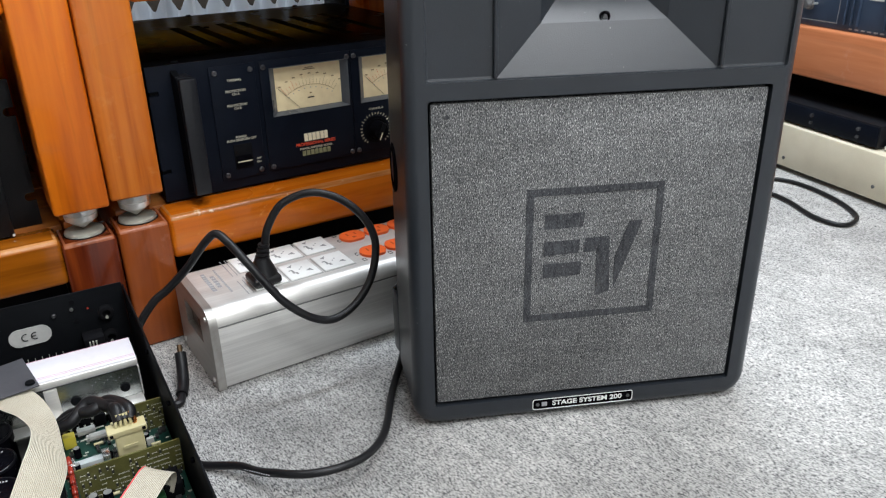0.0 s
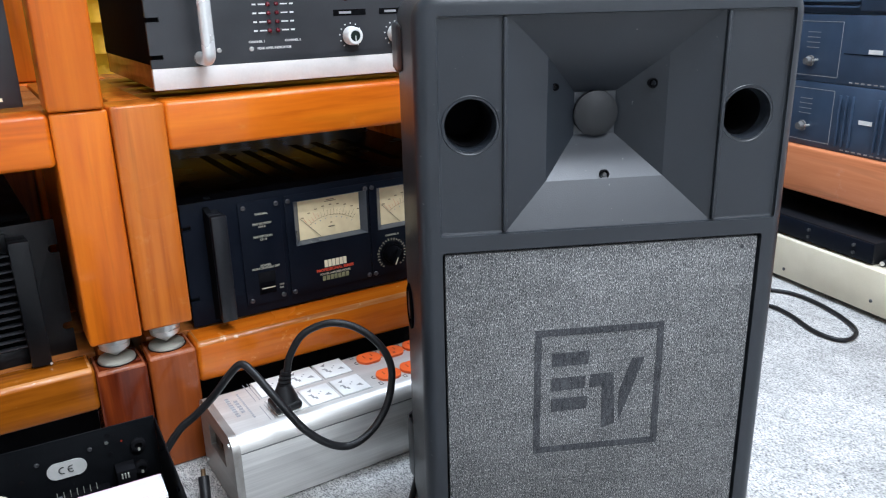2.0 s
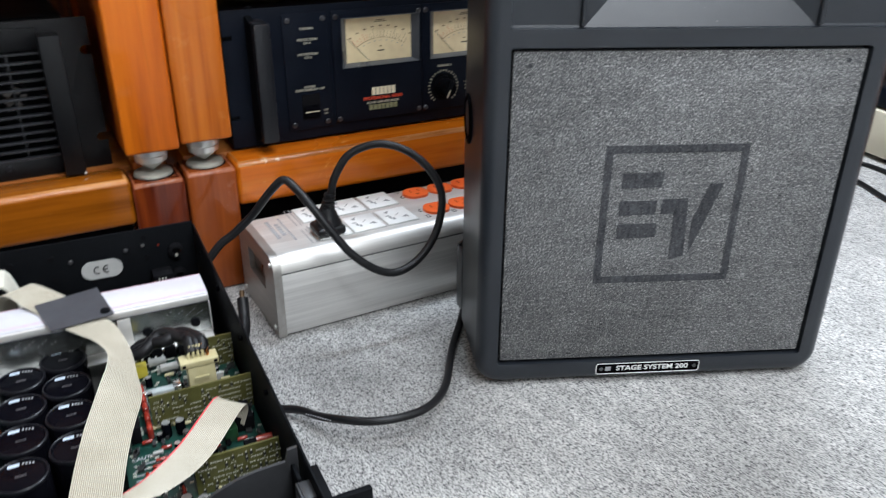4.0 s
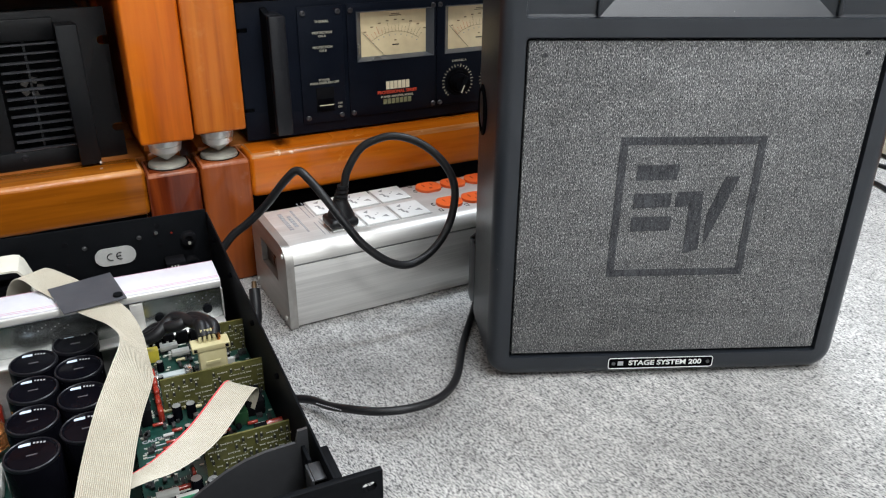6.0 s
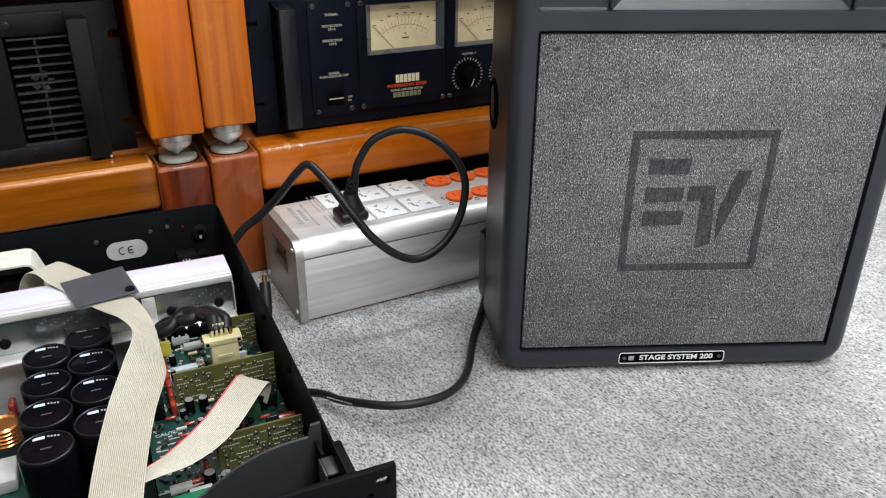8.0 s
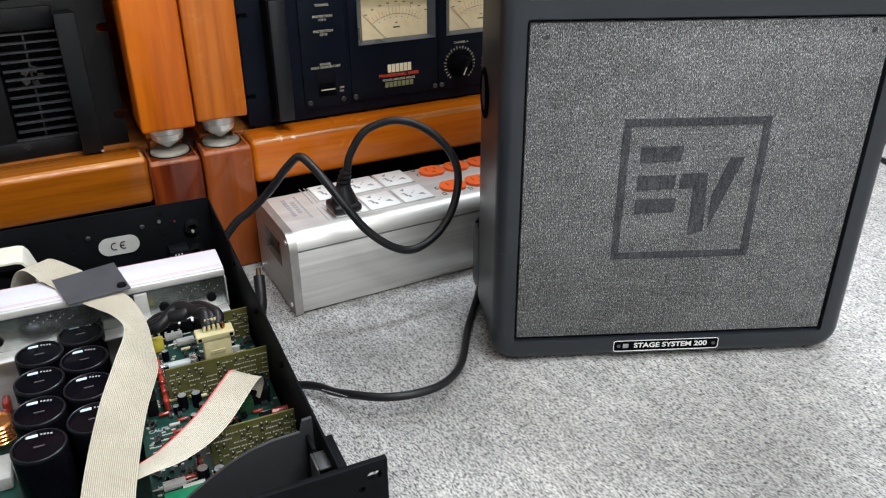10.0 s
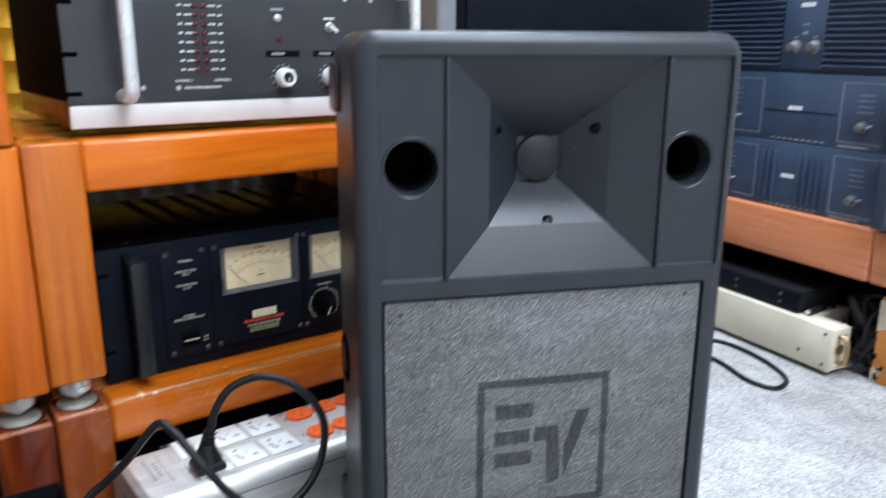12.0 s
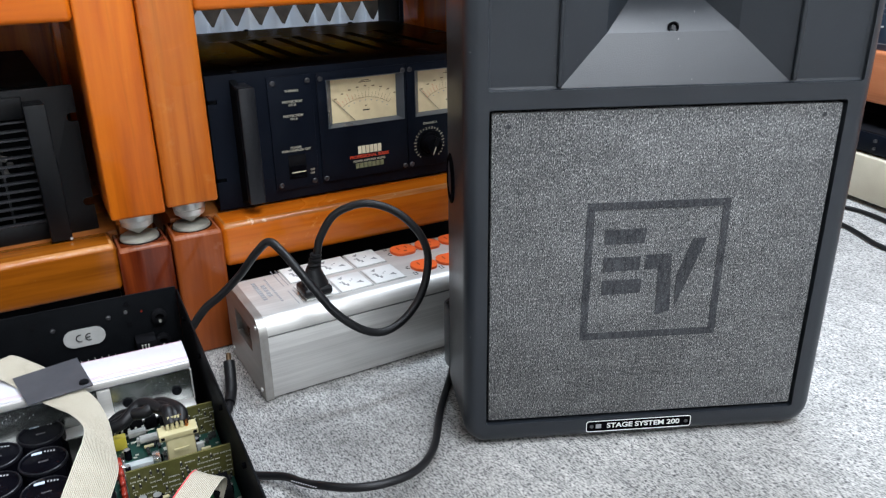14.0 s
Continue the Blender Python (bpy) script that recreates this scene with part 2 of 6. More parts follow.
cab_black = surface("black_moulded_plastic", (0.0150, 0.0181, 0.0232), (0.0203, 0.0243, 0.0306), 12, 0.35, 0, 0.00012, 900, (1, 1, 1), 0, 0.07, 4, 0.46, (190, 0.745, 0.775, (0.11, 0.11, 0.11)))
cloth = fibre("grey_grille_cloth", (0.016, 0.017, 0.019), (0.225, 0.227, 0.229), 1500, (1, 1, 0.36), 0.0, (0.565, 0.68, 0.80, (0.54, 0.535, 0.52)), (0.378, 0.635), (0.84, 1.06), (2.2, 1, 0.08), 0.0008, 0.24, 4)
cloth_dark = fibre("printed_grille_cloth", (0.022, 0.023, 0.026), (0.085, 0.087, 0.094), 1150, (1, 1, 0.42), 0.0, (0.60, 0.74, 0.6, (0.20, 0.20, 0.20)), (0.34, 0.66), (0.9, 1.05), (1, 1, 0.24), 0.0006)
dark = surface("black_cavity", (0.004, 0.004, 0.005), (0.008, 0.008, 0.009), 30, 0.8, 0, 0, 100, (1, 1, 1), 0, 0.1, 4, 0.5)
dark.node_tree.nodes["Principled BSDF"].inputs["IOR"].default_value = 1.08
black_metal = surface("black_painted_metal", (0.003, 0.0034, 0.0042), (0.006, 0.0066, 0.0078), 18, 0.5, 0.0, 0.00003, 900, (1, 1, 1), 0, 0.08, 4, 0.3)
black_gloss = surface("satin_black_sheet", (0.002, 0.002, 0.003), (0.004, 0.004, 0.005), 10, 0.36, 0, 0, 100, (1, 1, 1), 0.0, 0.06, 4, 0.5)
black_gloss.node_tree.nodes["Principled BSDF"].inputs["IOR"].default_value = 1.02
black_metal.node_tree.nodes["Principled BSDF"].inputs["IOR"].default_value = 1.16
navy_panel = surface("dark_anodised_panel", (0.0035, 0.0050, 0.0095), (0.0060, 0.0085, 0.0150), 14, 0.46, 0, 0.00002, 900, (1, 1, 1), 0, 0.08, 4, 0.25)
navy_panel.node_tree.nodes["Principled BSDF"].inputs["IOR"].default_value = 1.25
lid_gloss = surface("glossy_black_lid", (0.002, 0.002, 0.003), (0.004, 0.004, 0.005), 10, 0.27, 0, 0, 100, (1, 1, 1), 0.0, 0.05, 4, 0.5)
lid_gloss.node_tree.nodes["Principled BSDF"].inputs["IOR"].default_value = 1.055
grey_panel = surface("charcoal_anodised_panel", (0.026, 0.028, 0.032), (0.038, 0.040, 0.045), 14, 0.42, 0.1, 0.00002, 900)
# wall rack amplifiers: a blue veil of haze is put into both colours
hazed_navy_panel = surface("hazed_navy_paint", (0.034, 0.056, 0.095), (0.050, 0.078, 0.130), 14, 0.42, 0, 0.00002, 900)
hazed_black = surface("hazed_black_plastic", (0.026, 0.038, 0.060), (0.036, 0.050, 0.078), 14, 0.4, 0, 0.00003, 900)
alu = surface("brushed_aluminium", (0.56, 0.55, 0.53), (0.75, 0.74, 0.715), 130, 0.42, 0.55, 0.00004, 1100, (0.018, 1, 1), 0, 0.08)
# power strip ends: the unlit side is put into a darker colour
alu_end_shade = surface("shaded_brown_aluminium", (0.34, 0.325, 0.30), (0.44, 0.425, 0.40), 90, 0.42, 0.7, 0.00004, 900, (1, 0.03, 1), 0, 0.08)
alu_top = surface("pale_satin_aluminium", (0.62, 0.605, 0.575), (0.74, 0.725, 0.695), 130, 0.45, 0.55, 0.00004, 1100, (0.018, 1, 1), 0, 0.08)
alu_cast = surface("silver_aluminium", (0.66, 0.66, 0.64), (0.78, 0.78, 0.75), 30, 0.36, 0.7, 0, 300)
disc_metal = surface("pale_grey_metal", (0.35, 0.34, 0.29), (0.44, 0.43, 0.37), 40, 0.4, 0.4, 0, 300)
bright_metal = surface("zinc_plated_steel", (0.60, 0.61, 0.60), (0.78, 0.79, 0.78), 25, 0.22, 0.95, 0, 200)
white_pl = surface("white_plastic", (0.74, 0.74, 0.72), (0.82, 0.82, 0.80), 30, 0.4)
white_paint = surface("white_paint", (0.74, 0.74, 0.73), (0.82, 0.82, 0.81), 8, 0.55)
orange_pl = surface("orange_plastic", (0.86, 0.125, 0.020), (0.93, 0.155, 0.028), 30, 0.4)
orange_slot = plain("shadowed_orange_slot", (0.46, 0.055, 0.014), 0.6)
cream = surface("cream_enamel", (0.60, 0.55, 0.42), (0.70, 0.65, 0.51), 14, 0.45, 0, 0.00003, 400)
rubber = surface("black_rubber", (0.006, 0.006, 0.007), (0.011, 0.011, 0.012), 40, 0.42, 0, 0.00004, 900, (1, 1, 1), 0, 0.08, 4, 0.28)
handle_black = surface("satin_black_handle", (0.0065, 0.007, 0.009), (0.012, 0.0125, 0.015), 300, 0.36, 0, 0.00010, 1200, (1, 1, 1), 0, 0.06, 4, 0.3)
print_white = plain("white_print", (0.72, 0.72, 0.70), 0.6)
print_grey = plain("grey_print", (0.30, 0.30, 0.31), 0.6)
print_cream = plain("cream_print", (0.75, 0.68, 0.48), 0.6)
print_dim = plain("dim_cream_print", (0.42, 0.40, 0.31), 0.6)
print_red = plain("red_print", (0.62, 0.06, 0.02), 0.6)
print_blue = plain("pale_blue_print", (0.52, 0.60, 0.70), 0.6)
print_brown = plain("brown_scale_print", (0.20, 0.12, 0.06), 0.6)
print_black = plain("black_print", (0.02, 0.02, 0.02), 0.6)
wall_paint = surface("painted_wall", (0.55, 0.55, 0.54), (0.62, 0.62, 0.61), 3, 0.8, 0, 0.0003, 120)
yellow_cloth = surface("yellow_curtain_cloth", (0.74, 0.46, 0.02), (0.88, 0.60, 0.045), 30, 0.6, 0, 0.0002, 900)
grey_cloth = surface("pale_grey_cloth", (0.78, 0.80, 0.83), (0.86, 0.88, 0.90), 20, 0.8, 0, 0.0003, 900)
sheer(grey_cloth, 0.4)
sheer(yellow_cloth, 0.5)
card = surface("brown_cardboard", (0.50, 0.19, 0.035), (0.64, 0.27, 0.055), 12, 0.8, 0, 0.0001, 200)
clear_glass, nt, p = nodes_of("clear_glass")
p.inputs["Transmission Weight"].default_value, p.inputs["Roughness"].default_value, p.inputs["IOR"].default_value = 1.0, 0.02, 1.45
tape = surface("old_packing_tape", (0.46, 0.38, 0.27), (0.60, 0.52, 0.40), 25, 0.35)


# ---- mesh helpers ----
def bx(bm, x0, y0, z0, x1, y1, z1, bev=0.0, seg=2):
    """A box between two corners, with rounded edges."""
    m = Matrix.Translation(((x0 + x1) / 2, (y0 + y1) / 2, (z0 + z1) / 2)) @ Matrix.Diagonal((abs(x1 - x0), abs(y1 - y0), abs(z1 - z0), 1))
    vs = bmesh.ops.create_cube(bm, size=1, matrix=m)["verts"]
    if bev:
        es = list({e for v in vs for e in v.link_edges})
        bmesh.ops.bevel(bm, geom=es, offset=bev, segments=seg, affect="EDGES", profile=0.5)
    return bm


def cyl(bm, c, r, h, axis="z", seg=24, r2=None, bev=0.0):
    """A rod of length h centred on c along an axis."""
    turn = {"z": Matrix(), "x": Matrix.Rotation(math.pi / 2, 4, "Y"), "y": Matrix.Rotation(-math.pi / 2, 4, "X")}[axis]
    vs = bmesh.ops.create_cone(bm, cap_ends=True, segments=seg, radius1=r, radius2=r if r2 is None else r2, depth=h, matrix=Matrix.Translation(c) @ turn)["verts"]
    if bev:
        es = [e for e in {e for v in vs for e in v.link_edges} if any(len(f.verts) > 4 for f in e.link_faces)]
        bmesh.ops.bevel(bm, geom=es, offset=bev, segments=2, affect="EDGES", profile=0.5)
    return bm


def curve_points(pts, n=8):
    """A smooth line through the points."""
    P = [Vector(p) for p in pts]
    P = [2 * P[0] - P[1], *P, 2 * P[-1] - P[-2]]
    out = []
    for i in range(1, len(P) - 2):
        a, b, c, d = P[i - 1:i + 3]
        for k in range(n):
            t = k / n
            out.append(0.5 * (2 * b + (c - a) * t + (2 * a - 5 * b + 4 * c - d) * t * t + (3 * b - a - 3 * c + d) * t ** 3))
    return [*out, P[-2]]


def sweep(bm, pts, profile, n=8, up=(0, 0, 1), caps=True):
    """A closed cross-section (pairs across, above) drawn along a smooth line."""
    line = curve_points(pts, n) if n else [Vector(p) for p in pts]
    rings, side = [], None
    for i, p in enumerate(line):
        way = (line[min(i + 1, len(line) - 1)] - line[max(i - 1, 0)]).normalized()
        if side is None:
            side = way.cross(Vector(up))
            side = side.normalized() if side.length > 1e-4 else Vector((1, 0, 0))
        side = (side - way * side.dot(way)).normalized()
        above = side.cross(way)
        rings.append([bm.verts.new(p + side * a + above * b) for a, b in profile])
    for r, q in zip(rings, rings[1:]):
        for k in range(len(profile)):
            bm.faces.new((r[k], r[k - 1], q[k - 1], q[k]))
    if caps:
        bm.faces.new(rings[0])
        bm.faces.new(rings[-1][::-1])
    return bm


def tube(bm, pts, r, n=8, seg=10):
    return sweep(bm, pts, [(r * math.cos(2 * math.pi * k / seg), r * math.sin(2 * math.pi * k / seg)) for k in range(seg)], n)


def lathe(bm, c, profile, axis="z", seg=24):
    """A turned solid: pairs of radius and height along the axis."""
    rings = []
    for r, z in profile:
        ring = []
        for k in range(seg):
            a = 2 * math.pi * k / seg
            p = (r * math.cos(a), r * math.sin(a), z)
            p = {"z": p, "y": (p[0], p[2], p[1]), "x": (p[2], p[0], p[1])}[axis]
            ring.append(bm.verts.new(Vector(c) + Vector(p)))
        rings.append(ring)
    for r, q in zip(rings, rings[1:]):
        for k in range(seg):
            bm.faces.new((r[k - 1], r[k], q[k], q[k - 1]))
    bm.faces.new(rings[0])
    bm.faces.new(rings[-1][::-1])
    bmesh.ops.recalc_face_normals(bm, faces=bm.faces)
    return bm


def prism(bm, poly, a, b, plane="xz"):
    """A flat outline given thickness between a and b along the third axis."""
    def at(p, d):
        return {"xz": (p[0], d, p[1]), "xy": (p[0], p[1], d), "yz": (d, p[0], p[1])}[plane]
    lo, hi = [bm.verts.new(at(p, a)) for p in poly], [bm.verts.new(at(p, b)) for p in poly]
    fs = [bm.faces.new(lo), bm.faces.new(hi[::-1])]
    for k in range(len(poly)):
        fs.append(bm.faces.new((lo[k - 1], lo[k], hi[k], hi[k - 1])))
    bmesh.ops.recalc_face_normals(bm, faces=fs)
    return bm


def frustum(bm, ra, ya, rb, yb):
    """A solid between two upright rectangles (x0, z0, x1, z1) at depths ya and yb."""
    def ring(r, y):
        return [bm.verts.new((x, y, z)) for x, z in ((r[0], r[1]), (r[2], r[1]), (r[2], r[3]), (r[0], r[3]))]
    A, B = ring(ra, ya), ring(rb, yb)
    bm.faces.new(A)
    bm.faces.new(B[::-1])
    for k in range(4):
        bm.faces.new((A[k - 1], A[k], B[k], B[k - 1]))
    bmesh.ops.recalc_face_normals(bm, faces=bm.faces)
    return bm


def as_mesh(name, bm, material, smooth=True, angle=35):
    me = bpy.data.meshes.new(name)
    bmesh.ops.recalc_face_normals(bm, faces=bm.faces)
    for f in bm.faces:
        f.smooth = smooth
    if smooth:
        for e in bm.edges:
            if len(e.link_faces) == 2 and e.calc_face_angle(0) > radians(angle):
                e.smooth = False
    bm.to_mesh(me)
    bm.free()
    me.materials.append(material)
    return me


def part(name, bm, material, parent, label=""):
    ob = new(name, as_mesh(name, bm, material))
    ob.parent = parent
    return tagged(ob, label)


def thing(name, m, label, category, group="", kind=""):
    ob = new(name)
    ob.empty_display_size = 0.05
    ob.matrix_basis = m
    return tagged(ob, label, category, group, kind)


def solid(name, bm, material, label, category="", kind="structure"):
    ob = new(name, as_mesh(name, bm, material))
    return tagged(ob, label, category, "", kind)


def B(*a, **k):
    return bx(bmesh.new(), *a, **k)


def C(*a, **k):
    return cyl(bmesh.new(), *a, **k)


def cut(bm, cutters):
    """bm less the cutters, as a new bmesh."""
    base = new("work", bpy.data.meshes.new("work"))
    bm.to_mesh(base.data)
    bm.free()
    made = [base]
    for c in cutters:
        ob = new("work", bpy.data.meshes.new("work"))
        c.to_mesh(ob.data)
        c.free()
        made.append(ob)
        mod = base.modifiers.new("cut", "BOOLEAN")
        mod.operation, mod.solver, mod.object = "DIFFERENCE", "EXACT", ob
    me = bpy.data.meshes.new_from_object(base.evaluated_get(bpy.context.evaluated_depsgraph_get()))
    out = bmesh.new()
    out.from_mesh(me)
    for ob in made:
        old = ob.data
        bpy.data.objects.remove(ob)
        bpy.data.meshes.remove(old)
    bpy.data.meshes.remove(me)
    return out


def words(name, text, size, m, material, parent, align="CENTER", wide=1.0):
    """Raised lettering as a mesh; m places it in its parent."""
    cu = bpy.data.curves.new("work", "FONT")
    cu.body, cu.size, cu.align_x, cu.align_y, cu.extrude = text, size, align, "CENTER", 0.0002
    cu.offset = size * 0.022
    ob = new("work", cu)
    me = bpy.data.meshes.new_from_object(ob.evaluated_get(bpy.context.evaluated_depsgraph_get()))
    bpy.data.objects.remove(ob)
    bpy.data.curves.remove(cu)
    me.transform(m @ Matrix.Diagonal((wide, 1, 1, 1)))
    me.name = name
    me.materials.clear()
    me.materials.append(material)
    out = new(name, me)
    out.parent = parent
    return out


FACE = Matrix.Rotation(math.pi / 2, 4, "X")  # lettering that stands upright and faces -y

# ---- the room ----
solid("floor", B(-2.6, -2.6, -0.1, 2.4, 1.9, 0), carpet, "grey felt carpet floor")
solid("wall_north", cut(B(-2.6, 1.9, 0, 2.4, 2.0, 2.8), [B(-1.08, 1.8, 0.2, 0.44, 2.1, 1.40)]), wall_paint, "plain painted wall behind the racks")
window = thing("window_1", pose(-0.32, 1.95, 0.2), "curtained window behind the timber racks", "window", "", "structure")
for x0, z0, x1, z1 in ((-0.758, 0.002, 0.758, 0.045), (-0.758, 1.155, 0.758, 1.198), (-0.758, 0.0455, -0.715, 1.1545), (0.715, 0.0455, 0.758, 1.1545), (-0.02, 0.0455, 0.02, 1.1545)):
    part("window_frame", B(x0, -0.01, z0, x1, 0.045, z1, bev=0.003), white_paint, window)
for x0, x1 in ((-0.7145, -0.0205), (0.0205, 0.7145)):
    pane = part("pane", B(x0, 0.02, 0.046, x1, 0.025, 1.154), clear_glass, window)
    pane.visible_shadow = False
solid("wall_east", B(2.4, -2.6, 0, 2.5, 2.0, 2.8), wall_paint, "plain painted wall")
# unseen wall behind the camera, white to brighten the loudspeaker's reflections
solid("wall_south", B(-2.6, -2.7, 0, 2.5, -2.6, 2.8), white_paint, "plain painted wall")
solid("wall_west", B(-2.7, -2.7, 0, -2.6, 2.0, 2.8), wall_paint, "plain painted wall")
solid("ceiling", B(-2.7, -2.7, 2.8, 2.5, 2.0, 2.9), white_paint, "white ceiling")


# ---- racks ----
ROW = (-0.213, 0.920, 10.0)  # where the two racks meet, and how far their row is turned


def worn_glint_edges(ob, m):
    """Paints a timber piece's rounded upper edges paler: rubbed varnish plus a highlight."""
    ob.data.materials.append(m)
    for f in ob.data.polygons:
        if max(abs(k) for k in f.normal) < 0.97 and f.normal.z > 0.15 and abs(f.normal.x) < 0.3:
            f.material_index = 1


def rack(x0, x1, foot_top, low, post, top, front, label, feet, beam_wood, inner_post, w=0.0605):
    """A timber stacking rack: feet, spiked uprights, beams all round and slatted decks."""
    r = thing("stacking_rack", pose(ROW[0], ROW[1], 0, 0, 0, ROW[2]), label, "rack", "timber equipment racks")
    back = front + 0.46
    for y in (front, back - w):
        for x in (x0, x1 - w):
            worn_glint_edges(part("foot", B(x, y, 0, x + w, y + w, foot_top, bev=0.005, seg=3), feet, r, "reddish-brown foot block"), glint_red)
            c = (x + w / 2, y + w / 2, 0)
            h = post[0] - foot_top
            part("spike", lathe(bmesh.new(), (c[0], c[1], foot_top), [(0.001, 0.0062), (0.0135, 0.0150), (0.0165, 0.0185), (0.0185, 0.0190), (0.0195, 0.0260), (0.0185, 0.0265), (0.0200, 0.0275), (0.0200, h)]), alu_cast, r, "turned silver spike")
            part("plate_seat", lathe(bmesh.new(), (c[0], c[1], foot_top), [(0.0249, 0.0002), (0.0246, 0.0005), (0.0230, 0.0006), (0.0228, 0.0002)], "z", 32), dark, r, "dark ring let into the foot")
            part("spike_plate", lathe(bmesh.new(), (c[0], c[1], foot_top), [(0.0225, 0), (0.0232, 0.0012), (0.0225, 0.0042), (0.0205, 0.0052), (0.006, 0.0050), (0.002, 0.0040)]), disc_metal, r, "pale grey disc")
            part("post", B(x, y, post[0], x + w, y + w, post[1], bev=0.0035, seg=3), inner_post if x > -0.1 and x < 0.1 else wood_z, r)
    for z0, z1 in (low, top):
        for y in (front + 0.002, back - 0.040):
            beam = part("beam", B(x0 + w, y, z0, x1 - w, y + 0.055 if y < back - 0.1 else y + 0.04, z1 if y < back - 0.1 else z1 - 0.024, bev=0.006, seg=3), beam_wood if z1 < 0.3 else wood_x, r)
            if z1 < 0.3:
                worn_glint_edges(beam, glint_gold)
        for x in (x0 + 0.01, x1 - 0.05):
            part("side_beam", B(x, front + w, z0, x + 0.04, back - w, z1, bev=0.003), wood_brown, r)
        for k in range(5):
            y = front + 0.062 + 0.0845 * k
            part("deck_board", B(x0 + 0.052, y, z1 - 0.022, x1 - 0.052, y + 0.079, z1 - 0.003, bev=0.002), wood_board, r)
    # black board added to stand for the shade under the lower beam
    part("under_beam_shade", B(x0 + w, front + 0.060, 0.002, x1 - w, front + 0.066, low[0] + 0.002), dark, r, "added black board for the shade under the lower beam")
    part("side_board", B(x1 - 0.052, front + w + 0.004, low[1] + 0.002, x1 - 0.044, back - w - 0.004, top[0] - 0.03), wood_brown, r, "brown side board")
    return r


rack(0.0026, 0.6175, 0.1665, (0.1120, 0.1700), (0.2045, 0.4890), (0.4293, 0.4895), 0.004, "orange varnished timber stacking rack holding black amplifiers", wood_foot, wood_low, wood_brown, 0.0622)
left_rack = rack(-0.6475, 0.0004, 0.1650, (0.1140, 0.1725), (0.2010, 0.4875), (0.4266, 0.4875), 0.0, "orange varnished timber stacking rack with a second tier above", wood_dark, wood_shaded, wood_z, 0.0618)
part("back_board", B(-0.640, 0.461, 0.08, -0.003, 0.466, 0.485), wood_brown, left_rack, "brown back board")
for x in (-0.0625, -0.6475):
    for y in (-0.003, 0.40):
        part("upper_post", B(x, y, 0.4890, x + 0.0600, y + 0.0605, 0.92, bev=0.0035, seg=3), wood_z, left_rack)

# rack along the other wall
side_rack = thing("side_rack", pose(0, 0, 0), "pale orange timber rack stacked with dark amplifiers", "rack", "timber equipment racks")
part("beam", B(1.10, 0.816, 0.186, 1.15, 1.43, 0.284, bev=0.006, seg=3), wood_pale, side_rack)
part("beam", B(1.10, 0.20, 0.186, 1.15, 0.814, 0.284, bev=0.006, seg=3), wood_pale, side_rack)
part("shelf_board", B(1.152, 0.20, 0.255, 1.60, 1.43, 0.284, bev=0.002), wood_pale, side_rack)
# dark board added for the shaded, cluttered space below the shelf
part("under_shelf_shade", B(1.21, 0.28, 0.002, 1.222, 1.35, 0.2545), dark, side_rack, "added dark board for the shade and clutter under the shelf")
for y in (1.36, 0.21):
    for x in (1.10, 1.55):
        part("post", B(x, y, 0, x + 0.06, y + 0.06, 0.1855, bev=0.003), wood_z, side_rack)


# ---- curtain behind the racks ----
def pleats(x0, x1, y, z0, z1, deep, wave, swag=0.0):
    """Hanging cloth: upright pleats, a scalloped hem and, with swag, soft folds across."""
    bm = bmesh.new()
    n, rows = int((x1 - x0) / 0.006), []
    heights = [z0 + (z1 - z0) * k / 90 for k in range(91)] if swag else [z0, z0 + 0.12, (z0 + z1) / 2, z1]
    for z in heights:
        row = []
        for i in range(n + 1):
            s = 2 * math.pi * i * 0.006
            d = deep * (math.sin(s / wave) + 0.35 * math.sin(s / (wave * 2.7) + z * 3))
            d += swag * abs(math.sin(math.pi * z / 0.062 + 0.5 * math.sin(s / 0.21)))
            row.append(bm.verts.new((x0 + (x1 - x0) * i / n, y + d, z + (0.016 if z == z0 else 0.0) * math.sin(s / wave + 1))))
        rows.append(row)
    for a, b in zip(rows, rows[1:]):
        for i in range(n):
            bm.faces.new((a[i], a[i + 1], b[i + 1], b[i]))
    bmesh.ops.solidify(bm, geom=bm.faces[:], thickness=0.002)
    return bm


drape = thing("curtain", pose(0, 0, 0), "yellow pleated curtain hanging behind the timber racks", "curtain")
part("cloth", pleats(-1.25, 0.62, 1.736, 0.390, 1.5, 0.012, 0.095, 0.022), yellow_cloth, drape)
# hem tips of the yellow curtain, their shade painted dark brown
hem_tips = bmesh.new()
for k in range(38):
    x = -1.24 + 0.049 * k
    prism(hem_tips, [(x, 0.400), (x, 0.372), (x + 0.009, 0.352), (x + 0.021, 0.329), (x + 0.026, 0.327), (x + 0.035, 0.345), (x + 0.045, 0.362), (x + 0.048, 0.372), (x + 0.048, 0.400)], 1.712 - 0.004 * (k % 2), 1.716 - 0.004 * (k % 2))
part("shaded_hem", hem_tips, surface("shaded_hem_brown", (0.045, 0.036, 0.028), (0.085, 0.070, 0.055), 60, 0.9, 0, 0.0003, 700), drape, "scalloped curtain hem with its shade painted dark brown")
net = thing("net_curtain", pose(0, 0, 0), "pale grey pleated curtain behind the yellow one", "curtain")
part("cloth", pleats(-1.25, 0.62, 1.82, 0.012, 1.48, 0.020, 0.060), grey_cloth, net)
part("rod", C((-0.31, 1.82, 1.485), 0.008, 1.98, "x"), alu_cast, net)
for x in (-1.2, 0.58):
    part("bracket", B(x, 1.82, 1.478, x + 0.02, 1.9, 1.492), alu_cast, net)
part("rod", C((-0.31, 1.74, 1.5), 0.012, 1.98, "x"), alu_cast, drape)
